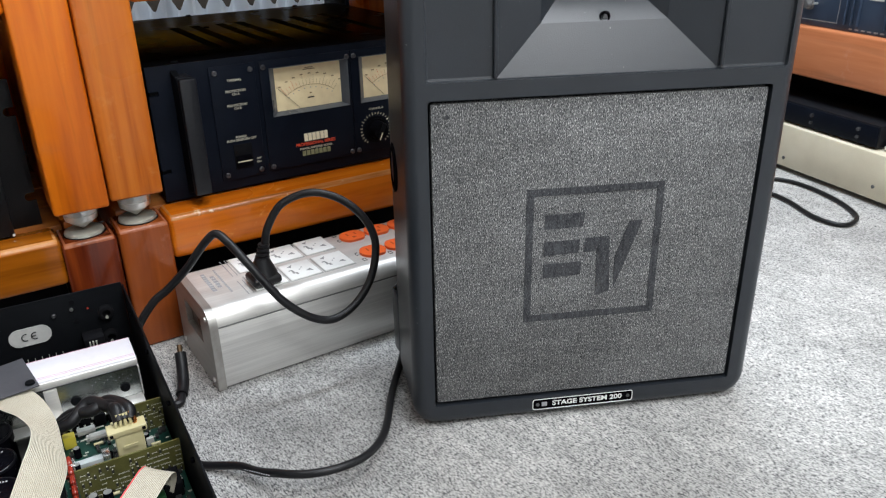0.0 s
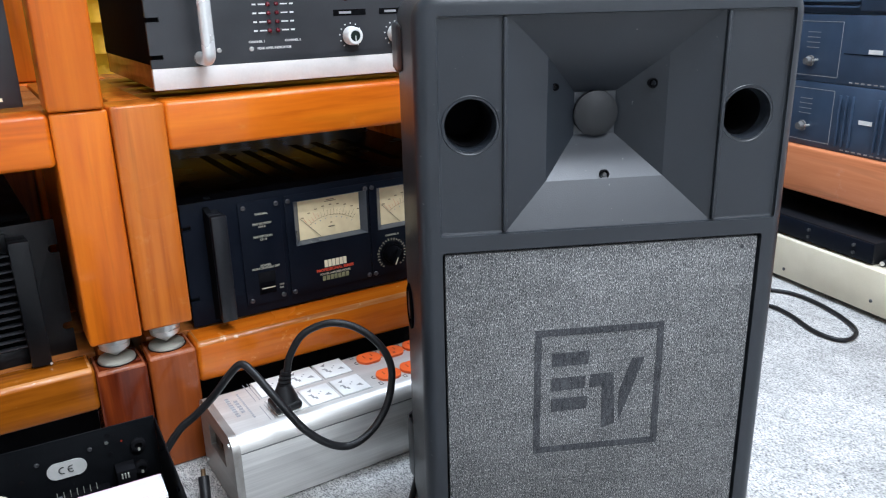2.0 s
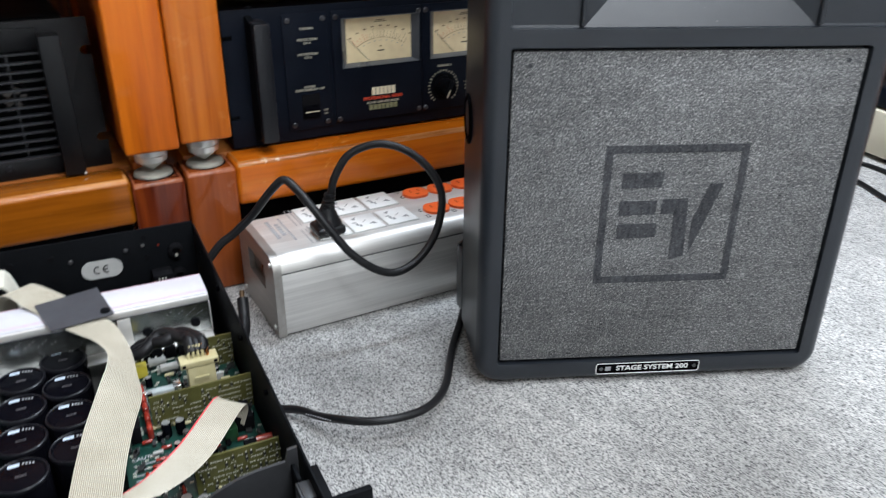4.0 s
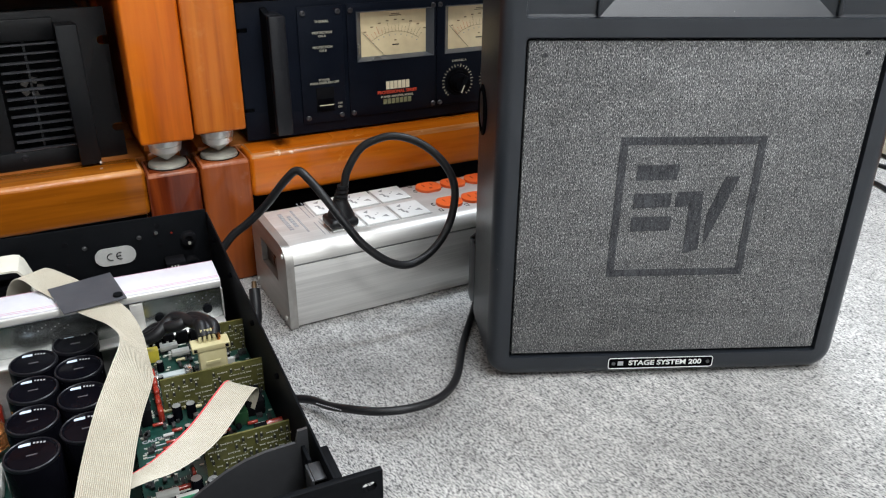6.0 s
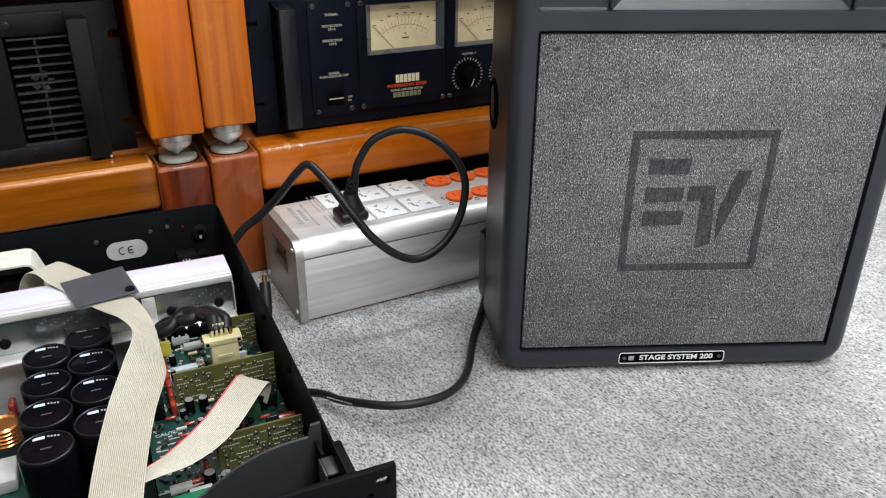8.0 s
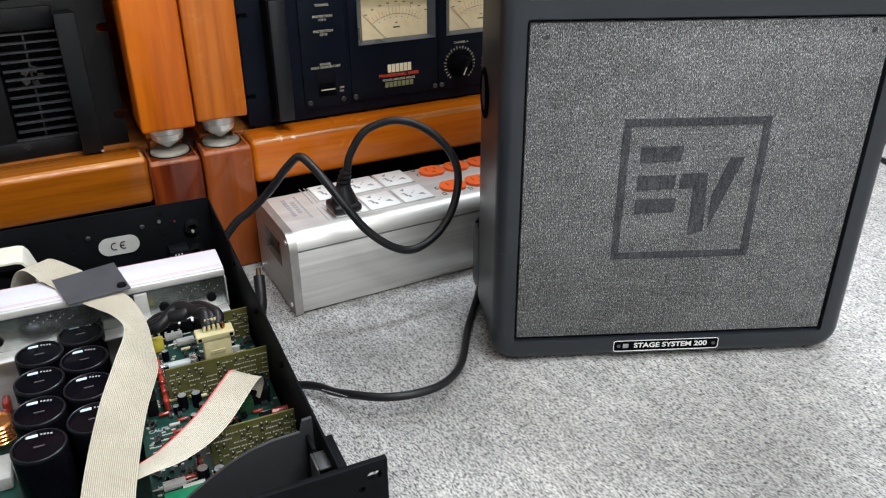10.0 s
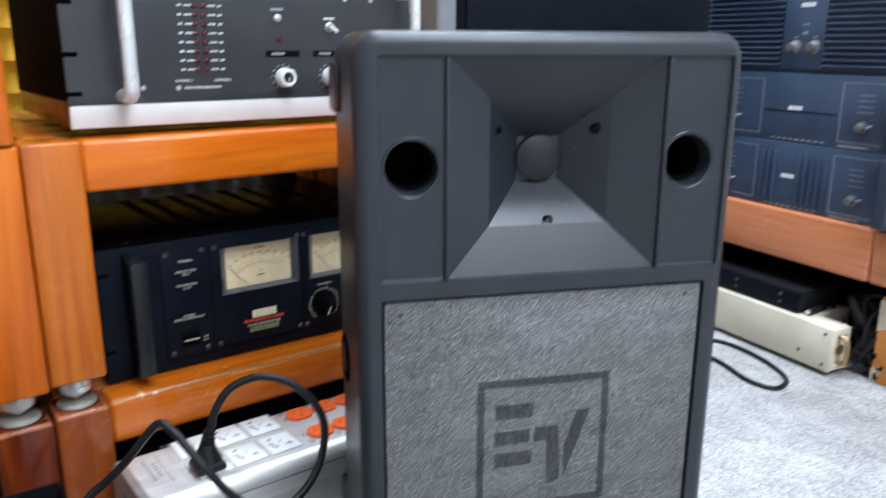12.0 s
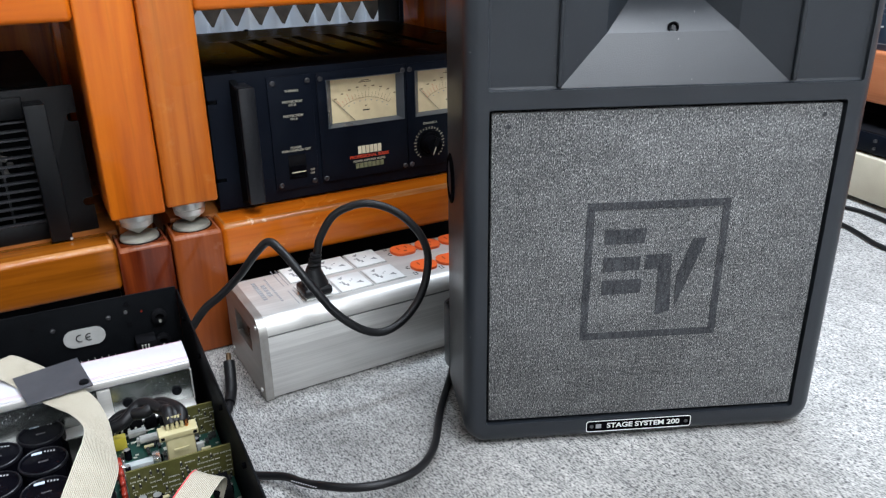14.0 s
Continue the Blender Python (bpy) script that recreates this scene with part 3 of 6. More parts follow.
for x in (-1.2, 0.58):
    part("bracket", B(x, 1.71, 1.49, x + 0.02, 1.9, 1.51), alu_cast, drape)

tall = thing("equipment_cabinet", pose(0, 0, 0), "tall black cabinet with a grey front edge in the corner", "cabinet")
part("body", B(0.60, 1.452, 0, 1.45, 1.70, 1.25, bev=0.006), black_metal, tall)
part("edge", B(0.552, 1.445, 0, 0.599, 1.70, 1.25, bev=0.010, seg=3), surface("grey_moulding", (0.16, 0.17, 0.18), (0.22, 0.23, 0.24), 10, 0.5), tall, "grey rounded front edge")
part("front", B(0.62, 1.444, 0.06, 1.43, 1.451, 1.22, bev=0.003), navy_panel, tall)
low_cab = thing("speaker_cabinet", pose(0, 0, 0), "low black cabinet standing behind the rack", "cabinet")
part("body", B(0.256, 1.53, 0, 0.549, 1.68, 0.468, bev=0.008), black_metal, low_cab)
part("front", B(0.262, 1.525, 0.01, 0.54, 1.529, 0.46), navy_panel, low_cab)

bright_dim = surface("dull_screw_steel", (0.09, 0.09, 0.095), (0.15, 0.15, 0.155), 80, 0.38, 0.85)

# ---- loudspeaker ----
spk = thing("loudspeaker", pose(0.082, 0.613, 0, 0, 0, -14.1), "black moulded stage loudspeaker with grey cloth grille standing on the carpet", "loudspeaker")
hull = prism(bmesh.new(), [(-0.026, 0.0), (0.354, 0.0), (0.360, 0.115), (0.282, 0.24), (0.046, 0.24), (-0.032, 0.115)], 0.003, 0.608, "xy")
bmesh.ops.bevel(hull, geom=[e for e in hull.edges if abs(e.verts[0].co.y - e.verts[1].co.y) > 0.05], offset=0.026, segments=8, affect="EDGES", profile=0.5)
bmesh.ops.bevel(hull, geom=[e for e in hull.edges if e.calc_face_angle(0) > 0.4], offset=0.013, segments=6, affect="EDGES", profile=0.5)
pocket = B(-0.0038, -0.02, 0.0278, 0.3312, 0.014, 0.3628, bev=0.003)
recess = B(-0.005, -0.02, 0.379, 0.3425, 0.005, 0.587, bev=0.003)
horn1 = frustum(bmesh.new(), (0.0595, 0.3785, 0.2755, 0.5895), 0.0042, (0.1070, 0.4245, 0.2285, 0.5460), 0.0265)
horn2 = frustum(bmesh.new(), (0.1056, 0.4230, 0.2300, 0.5475), 0.0255, (0.145, 0.463, 0.189, 0.507), 0.063)
ports = [cyl(bmesh.new(), (x, 0.04, 0.4868), 0.0252, 0.10, "y", 48) for x in (0.0265, 0.3035)]
me = as_mesh("cabinet", cut(hull, [pocket, recess, horn1, horn2, *ports]), cab_black, True, 16.5)
cab = new("cabinet", me)
cab.parent = spk
part("grille", B(-0.0012, 0.0026, 0.0314, 0.3290, 0.012, 0.3596, bev=0.002), cloth, spk, "grey heathered grille cloth")
for x, z in ((0.014, 0.347), (0.312, 0.349)):
    part("grille_screw", C((x, 0.0028, z), 0.0022, 0.002, "y", 12), cloth_dark, spk)


def on_logo(s, t):
    return 0.0918 + 0.1412 * s, 0.2704 - 0.1475 * t


# the printed mark: a square outline with block shapes inside
w = 0.052
for a, b, c, d in ((0, 0, 1, w), (0, 1 - w, 1, 1), (0, w, w, 1 - w), (1 - w, w, 1, 1 - w)):
    x0, z1 = on_logo(a, b)
    x1, z0 = on_logo(c, d)
    part("printed_frame", B(x0, 0.0020, z0, x1, 0.0031, z1), cloth_dark, spk, "dark printed square outline")
for poly in ([(0.135, 0.19), (0.427, 0.185), (0.415, 0.29), (0.135, 0.295)], [(0.135, 0.387), (0.40, 0.385), (0.395, 0.485), (0.135, 0.49)], [(0.135, 0.555), (0.42, 0.552), (0.415, 0.655), (0.135, 0.66)],
             [(0.435, 0.38), (0.62, 0.375), (0.645, 0.80), (0.54, 0.83), (0.53, 0.48), (0.43, 0.485)], [(0.76, 0.275), (0.86, 0.272), (0.675, 0.785), (0.668, 0.545)]):
    part("printed_shape", prism(bmesh.new(), [on_logo(s, t) for s, t in poly], 0.0020, 0.0031), cloth_dark, spk, "dark printed block shape")

badge = part("badge", B(0.1045, -0.0012, 0.0125, 0.2185, 0.001, 0.0252, bev=0.0006), black_gloss, spk, "black badge with white lettering")


def rounded(x0, z0, x1, z1, r):
    return [(cx + r * math.cos(a), cz + r * math.sin(a)) for cx, cz, a0 in ((x1 - r, z1 - r, 0), (x0 + r, z1 - r, 90), (x0 + r, z0 + r, 180), (x1 - r, z0 + r, 270)) for a in [radians(a0 + 22.5 * k) for k in range(5)]]


part("badge_border", cut(prism(bmesh.new(), rounded(0.1040, 0.0120, 0.2190, 0.0257, 0.0030), -0.0017, -0.0013), [prism(bmesh.new(), rounded(0.1048, 0.0128, 0.2182, 0.0249, 0.0024), -0.003, 0.0)]), white_pl, badge)
part("badge_mark", B(0.1145, -0.0016, 0.0163, 0.1205, -0.0013, 0.0214), print_grey, badge)
for x in (0.110, 0.2135):
    part("badge_screw", C((x, -0.0015, 0.0188), 0.002, 0.001, "y", 12), bright_dim, badge)
words("badge_text", "STAGE SYSTEM 200", 0.0082, Matrix.Translation((0.1665, -0.0013, 0.0188)) @ FACE, print_white, badge, wide=1.16)

part("compression_throat", lathe(bmesh.new(), (0.167, 0.0585, 0.485), [(0.0235, 0.004), (0.0232, -0.001), (0.018, -0.0035), (0.008, -0.0055), (0.0005, -0.006)], "y", 32), surface("perforated_dome", (0.006, 0.007, 0.008), (0.018, 0.019, 0.022), 1500, 0.55, 0.2, 0.0001, 2200), spk, "dark perforated dome in the horn throat")
for x in (0.0265, 0.3035):
    part("port", lathe(bmesh.new(), (x, 0.0, 0.4868), [(0.0250, 0.0885), (0.0240, 0.020), (0.0243, 0.0120), (0.0252, 0.0078), (0.0266, 0.0052), (0.0280, 0.0044), (0.0288, 0.0052), (0.0254, 0.0085), (0.0251, 0.0895)], "y", 40), cab_black, spk, "round bass port with a moulded lip")
    part("port_tube", lathe(bmesh.new(), (x, 0.0, 0.4868), [(0.0238, 0.0880), (0.0233, 0.0220), (0.0229, 0.0220), (0.0229, 0.0870), (0.0005, 0.0875)], "y", 40), dark, spk, "black port tube")
for x, z, y, r in ((0.168, 0.4275, 0.0280, 0.0042), (0.1165, 0.5165, 0.0345, 0.003), (0.2165, 0.5165, 0.0345, 0.0042)):
    part("horn_screw", lathe(bmesh.new(), (x, y, z), [(r, 0.004), (r * 1.25, -0.0012), (r, -0.0016), (r * 0.75, 0.002), (r * 0.2, 0.0025)], "y", 18), dark, spk, "sunken black screw")
    part("screw_head", C((x, y - 0.0004, z), r * 0.5, 0.002, "y", 10), bright_dim if z < 0.45 else black_metal, spk)
for x in (0.0595, 0.2765):
    part("horn_ridge", B(x - 0.0022, 0.0005, 0.381, x + 0.0022, 0.0058, 0.585, bev=0.0016, seg=3), cab_black, spk)
# moulded lips and the socket on the side that faces the racks
lip = prism(bmesh.new(), [(-0.031, 0.10), (-0.031, 0.118), (0.036, 0.222), (0.027, 0.222), (-0.0365, 0.126), (-0.0350, 0.112)], 0.035, 0.115, "xy")
bmesh.ops.bevel(lip, geom=lip.edges[:], offset=0.004, segments=3, affect="EDGES", profile=0.5)
part("side_lip", lip, cab_black, spk, "moulded corner lip")
lip = prism(bmesh.new(), [(-0.030, 0.07), (-0.031, 0.118), (0.036, 0.222), (0.029, 0.222), (-0.0365, 0.124), (-0.0350, 0.080)], 0.531, 0.579, "xy")
bmesh.ops.bevel(lip, geom=lip.edges[:], offset=0.004, segments=3, affect="EDGES", profile=0.5)
part("side_lip", lip, cab_black, spk, "moulded corner lip")
part("side_socket", lathe(bmesh.new(), (-0.0305, 0.085, 0.275), [(0.026, 0.004), (0.026, -0.0008), (0.022, -0.0022), (0.019, 0.0005), (0.004, 0.002)], "x", 28), black_gloss, spk, "glossy round side socket")

# ---- power strip ----
strip = thing("power_strip", pose(-0.131, 0.783, 0, 0, 0, 10.8), "brushed aluminium power strip with white and orange sockets on the carpet", "power strip")
arc = [(0.018 - 0.018 * math.cos(a), 0.086 + 0.018 * math.sin(a)) for a in [k * math.pi / 16 for k in range(9)]]
top = [(0.0, 0.0845), *arc, *[(0.136 - y, z) for y, z in arc[::-1]], (0.136, 0.0845)]
# overhead light on the cover is put into a paler aluminium than the base
part("top_cover", prism(bmesh.new(), top, 0.010, 0.335, "yz"), alu_top, strip)
part("base", B(0.010, 0.0006, 0.003, 0.335, 0.1354, 0.0815, bev=0.0006), alu, strip)
part("groove", B(0.011, 0.0018, 0.0810, 0.334, 0.1342, 0.085), surface("dull_grey_aluminium", (0.20, 0.20, 0.195), (0.27, 0.27, 0.265), 60, 0.5, 0.3), strip)
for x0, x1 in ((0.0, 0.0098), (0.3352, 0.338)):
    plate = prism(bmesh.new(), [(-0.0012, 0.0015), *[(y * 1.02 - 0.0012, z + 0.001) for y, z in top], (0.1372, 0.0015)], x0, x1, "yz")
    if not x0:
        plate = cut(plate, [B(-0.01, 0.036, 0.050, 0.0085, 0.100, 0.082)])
    part("end_plate", plate, alu_end_shade, strip)
part("inlet_well", B(0.0070, 0.0365, 0.0505, 0.0084, 0.0995, 0.0815), surface("brown_inlet", (0.02, 0.010, 0.006), (0.05, 0.022, 0.012), 40, 0.3), strip, "dark sunken inlet")
for y in (0.010, 0.126):
    for z in (0.012, 0.094):
        part("end_screw", C((-0.0008, y, z), 0.003, 0.002, "x", 14), alu_cast, strip)


pin_grey = plain("shadowed_pin_slot", (0.27, 0.27, 0.27), 0.7)


def universal_socket(x, y):
    part("socket_tray", B(x - 0.0222, y - 0.0245, 0.1036, x + 0.0222, y + 0.0245, 0.1042, bev=0.0002), surface("grey_tray", (0.36, 0.355, 0.34), (0.44, 0.435, 0.42), 60, 0.5), strip)
    s = part("socket", B(x - 0.0206, y - 0.0228, 0.1040, x + 0.0206, y + 0.0228, 0.1056, bev=0.0007), white_pl, strip, "white universal socket")
    for poly in ([(-0.012, 0.013), (-0.004, 0.0175), (-0.008, 0.009)], [(0.005, -0.008), (0.014, -0.012), (0.012, -0.004)]):
        part("pin_hole", prism(bmesh.new(), [(x + a, y + b) for a, b in poly], 0.1052, 0.1058, "xy"), pin_grey, s)
    for dx, dy, w, h in ((-0.010, -0.004, 0.003, 0.008), (-0.007, -0.009, 0.003, 0.006), (0.0, 0.0, 0.002, 0.002), (0.004, 0.004, 0.002, 0.002), (-0.0115, 0.002, 0.005, 0.0025)):
        part("pin_hole", B(x + dx - w / 2, y + dy - h / 2, 0.1053, x + dx + w / 2, y + dy + h / 2, 0.1058), pin_grey, s)


def orange_socket(x, y):
    pts = [(x + 0.0178 * math.cos(a), y + max(-0.0155, min(0.0155, 0.0176 * math.sin(a)))) for a in [2 * math.pi * k / 32 for k in range(32)]]
    o = prism(bmesh.new(), pts, 0.1035, 0.1075, "xy")
    s = part("socket", o, orange_pl, strip, "orange hospital-grade socket")
    for dx, dy, w, h in ((-0.006, 0.004, 0.0015, 0.008), (0.006, 0.004, 0.0015, 0.007), (0, -0.007, 0.004, 0.004)):
        part("pin_hole", B(x + dx - w / 2, y + dy - h / 2, 0.1073, x + dx + w / 2, y + dy + h / 2, 0.1078), orange_slot, s)


for x in (0.0895, 0.1345, 0.1805):
    for y in (0.0475, 0.1055):
        universal_socket(x, y)
for x in (0.237, 0.275, 0.313):
    for y in (0.0425, 0.1020):
        orange_socket(x, y)
    for y in (0.0275, 0.1200):
        for a, b, c, d in ((-0.0225, -0.004, -0.0175, -0.0032), (-0.0225, 0.0032, -0.0175, 0.004), (-0.0225, -0.0032, -0.0217, 0.0032), (-0.0183, -0.0032, -0.0175, 0.0032)):
            part("socket_mark", B(x + a, y + b, 0.1040, x + c, y + d, 0.1043), print_black, strip)
    for y in (0.0480, 0.1000):
        part("socket_mark", tube(bmesh.new(), [(x - 0.0205 + 0.0026 * math.cos(radians(a)), y + 0.0036 * math.sin(radians(a)), 0.1043) for a in range(60, 301, 40)], 0.0005, 2, 5), print_black, strip)
for y0, y1 in ((0.0235, 0.0640), (0.0790, 0.1310)):
    part("printed_bar", B(0.0580, y0, 0.1040, 0.0590, y1, 0.1043), print_grey, strip)
    part("printed_bar", B(0.0640, y0, 0.1040, 0.0650, y1, 0.1043), print_grey, strip)
for k in range(9):
    part("printed_bar", B(0.0250, 0.053 + 0.0062 * k, 0.1040, 0.0300, 0.0575 + 0.0062 * k, 0.1043), print_grey, strip)
for k in range(5):
    part("printed_bar", B(0.0335, 0.060 + 0.0075 * k, 0.1040, 0.0385, 0.0655 + 0.0075 * k, 0.1043), print_grey, strip)
for k in range(14):
    part("printed_bar", B(0.0425, 0.040 + 0.0052 * k, 0.1040, 0.0450, 0.0438 + 0.0052 * k, 0.1043), print_grey, strip)

# ---- plug and its lead ----
lead = thing("mains_lead", pose(-0.131, 0.783, 0, 0, 0, 10.8), "black mains lead looping from a plug in the power strip", "power cable", "black cables")
plug = bmesh.new()
bx(plug, 0.066, 0.022, 0.1071, 0.102, 0.056, 0.118, bev=0.004, seg=3)
frus = bmesh.ops.create_cone(plug, cap_ends=True, segments=16, radius1=0.017, radius2=0.0085, depth=0.02, matrix=Matrix.Translation((0.085, 0.040, 0.128)))
part("plug", plug, rubber, lead, "moulded black plug")
for k in range(4):
    part("plug_rib", lathe(bmesh.new(), (0.0862 + 0.0012 * k, 0.041, 0.138 + 0.0052 * k), [(0.0085 - 0.0006 * k, -0.0018), (0.009 - 0.0006 * k, 0), (0.0085 - 0.0006 * k, 0.0018)], "z", 16), rubber, lead)
LOOP = [(0.0862, 0.04, 0.1346), (0.0922, 0.041, 0.1576), (0.0971, 0.041, 0.174), (0.112, 0.037, 0.1983), (0.132, 0.03, 0.2097), (0.152, 0.02, 0.2131), (0.1735, 0.006, 0.2067), (0.1894, -0.012, 0.1931), (0.1998, -0.027, 0.1726), (0.2008, -0.036, 0.1482), (0.1867, -0.046, 0.1163), (0.1614, -0.053, 0.0928), (0.1314, -0.056, 0.0831), (0.1052, -0.053, 0.0913), (0.0791, -0.045, 0.1141), (0.0622, -0.033, 0.1395), (0.0483, -0.014, 0.1644), (0.039, 0.01, 0.1804), (0.0307, 0.026, 0.1879), (0.018, 0.034, 0.1759), (-0.0035, 0.045, 0.1458), (-0.0252, 0.055, 0.1223), (-0.0446, 0.06, 0.1068), (-0.068, 0.062, 0.075), (-0.08, 0.065, 0.035), (-0.086, 0.08, 0.0055)]
part("cable", tube(bmesh.new(), LOOP, 0.0048, 8, 12), rubber, lead)

lead2 = thing("speaker_lead", pose(0, 0, 0), "black cable lying on the carpet beside the loudspeaker", "cable", "black cables")
part("cable", tube(bmesh.new(), [(0.115, 0.80, 0.03), (0.098, 0.772, 0.008), (0.086, 0.749, 0.006), (0.052, 0.685, 0.009), (0.020, 0.614, 0.015), (-0.010, 0.577, 0.022), (-0.043, 0.564, 0.026), (-0.075, 0.568, 0.026), (-0.104, 0.589, 0.021), (-0.118, 0.605, 0.016), (-0.133, 0.625, 0.012), (-0.166, 0.650, 0.005), (-0.187, 0.675, 0.005), (-0.196, 0.720, 0.005), (-0.206, 0.765, 0.005), (-0.235, 0.790, 0.005)], 0.0042, 8, 12), rubber, lead2)
for k in range(11):
    u = k / 10
    part("printed_bar", B(-0.0006, -0.0007, 0, 0.0006, 0.0007, 0.0003), print_grey, lead2).matrix_basis = pose(-0.1278 + 0.0192 * u, 0.6068 + -0.0244 * u, 0.0190 + 0.0055 * u, 0, 0, -51.8)
lead3 = thing("coiled_cable", pose(0, 0, 0), "loop of black cable lying on the carpet by the wall rack", "cable", "black cables")
part("cable", tube(bmesh.new(), [(0.78, 1.22, 0.005), (0.90, 1.13, 0.005), (0.994, 1.078, 0.005), (1.020, 1.022, 0.005), (1.011, 0.93, 0.005), (0.978, 0.86, 0.005), (0.928, 0.843, 0.005), (0.912, 0.89, 0.005), (0.930, 0.975, 0.005), (0.920, 1.030, 0.005), (0.84, 1.12, 0.005), (0.74, 1.16, 0.005)], 0.0040, 8, 10), rubber, lead3)
stub = thing("cable_connector", pose(-0.172, 0.787, 0), "black plug with a brass tip leaning by the power strip", "connector", "black cables")
part("body", tube(bmesh.new(), [(-0.001, -0.004, 0.0085), (0.003, 0.012, 0.012), (0.005, 0.030, 0.022), (0.006, 0.044, 0.036)], 0.0068, 6, 12), rubber, stub)
part("tip", tube(bmesh.new(), [(0.006, 0.044, 0.036), (0.0065, 0.050, 0.0435)], 0.0030, 4, 10), surface("browned_brass", (0.07, 0.04, 0.018), (0.12, 0.07, 0.03), 40, 0.5, 0.6), stub)
part("cable", tube(bmesh.new(), [(0.0, 0.002, 0.0085), (-0.004, -0.016, 0.006), (-0.018, -0.014, 0.006), (-0.036, 0.006, 0.006), (-0.060, 0.020, 0.006)], 0.0046, 6, 10), rubber, stub)


# ---- amplifiers on the racks ----
def screw(p, x, z, y, r=0.0035, m=None):
    s = part("screw", lathe(bmesh.new(), (x, y, z), [(r, 0.001), (r, -0.001), (r * 0.8, -0.0018), (r * 0.45, -0.0019), (r * 0.4, -0.0008)], "y", 14), m or bright_dim, p)
    return s


meter_face = surface("cream_meter_card", (0.74, 0.60, 0.36), (0.84, 0.70, 0.43), 25, 0.35, 0, 0, 100, (1, 1, 1), 0.3)
amp = thing("power_amplifier", pose(-0.147, 0.986, 0.1710, 0, 0, 10.2), "black power amplifier with two cream needle meters on the rack shelf", "amplifier", "rack amplifiers")
slots = [B(-0.01, -0.01, z - 0.0028, 0.0125, 0.01, z + 0.0028) for z in (0.042, 0.1435)] + [B(0.4695, -0.01, z - 0.0028, 0.49, 0.01, z + 0.0028) for z in (0.042, 0.1435)]
METERS = (0.1440, 0.2770)
part("panel", cut(B(0, 0, 0.002, 0.482, 0.004, 0.177, bev=0.0008), slots + [B(x + 0.014, -0.01, 0.0930, x + 0.128, 0.01, 0.1575) for x in METERS]), navy_panel, amp)
part("case", B(0.002, 0.0140, 0.003, 0.480, 0.465, 0.1735, bev=0.001), lid_gloss, amp)
for x0, x1 in ((0.003, METERS[0] + 0.012), (METERS[0] + 0.130, METERS[1] + 0.012), (METERS[1] + 0.130, 0.479)):
    part("case_front", B(x0, 0.0045, 0.004, x1, 0.0139, 0.1730), black_metal, amp)
for x in (0.125, 0.158, 0.200, 0.233, 0.29, 0.33, 0.385):
    part("vent", B(x - 0.0075, 0.105, 0.17355, x + 0.0075, 0.330, 0.17385), dark, amp)
for x, y in ((0.045, 0.03), (0.17, 0.30), (0.187, 0.462), (0.392, 0.462), (0.42, 0.03)):
    part("lid_screw", lathe(bmesh.new(), (x, y, 0.1735), [(0.0048, 0), (0.0045, 0.0016), (0.002, 0.0022), (0.0003, 0.0022)], "z", 14), black_metal, amp, "black lid screw")
for x in (0.0298, 0.4315):
    hd = part("handle", B(x, -0.040, 0.0155, x + 0.0208, -0.027, 0.1650, bev=0.0025), handle_black, amp, "black bar handle")
    part("handle_web", prism(bmesh.new(), [(-0.0275, 0.0190), (-0.0005, 0.0080), (-0.0005, 0.1700), (-0.0275, 0.1620)], x + 0.0002, x + 0.0080, "yz"), black_metal, hd)
    for z in (0.0155, 0.1510):
        part("handle_foot", B(x + 0.001, -0.0265, z, x + 0.0195, -0.0002, z + 0.014, bev=0.001), handle_black, hd)
sub = part("switch_plate", B(0.0768, -0.0025, 0.0155, 0.1378, -0.0002, 0.1680, bev=0.0008), navy_panel, amp)
for x, z in ((0.0840, 0.1599), (0.1314, 0.1599), (0.0840, 0.0231), (0.1314, 0.0231)):
    screw(amp, x, z, -0.0028)
for t, x, z, s in (("THERMAL", 0.1089, 0.1484, 0.0042), ("PROTECTION", 0.1089, 0.1343, 0.0042), ("CH A", 0.1087, 0.1300, 0.0042), ("PROTECTION", 0.1087, 0.1156, 0.0042), ("CH B", 0.1090, 0.1112, 0.0042), ("POWER", 0.1086, 0.0727, 0.0042), ("PUSH ON/PUSH OFF", 0.1088, 0.0688, 0.0043), ("OFF", 0.1297, 0.0391, 0.0036), ("ON", 0.1292, 0.0344, 0.0036)):
    words("lettering", t, s, Matrix.Translation((x, -0.0027, z)) @ FACE, print_dim, amp, wide=1.05)
part("switch_well", B(0.0962, -0.0035, 0.0300, 0.1214, -0.0022, 0.0630, bev=0.0006), dark, amp)
sw = part("power_switch", B(0.0978, -0.0055, 0.0315, 0.1198, -0.0032, 0.0480, bev=0.001), black_gloss, amp, "black push switch")
part("switch_line", B(0.0990, -0.0062, 0.0388, 0.1190, -0.0054, 0.0400), print_cream, sw)


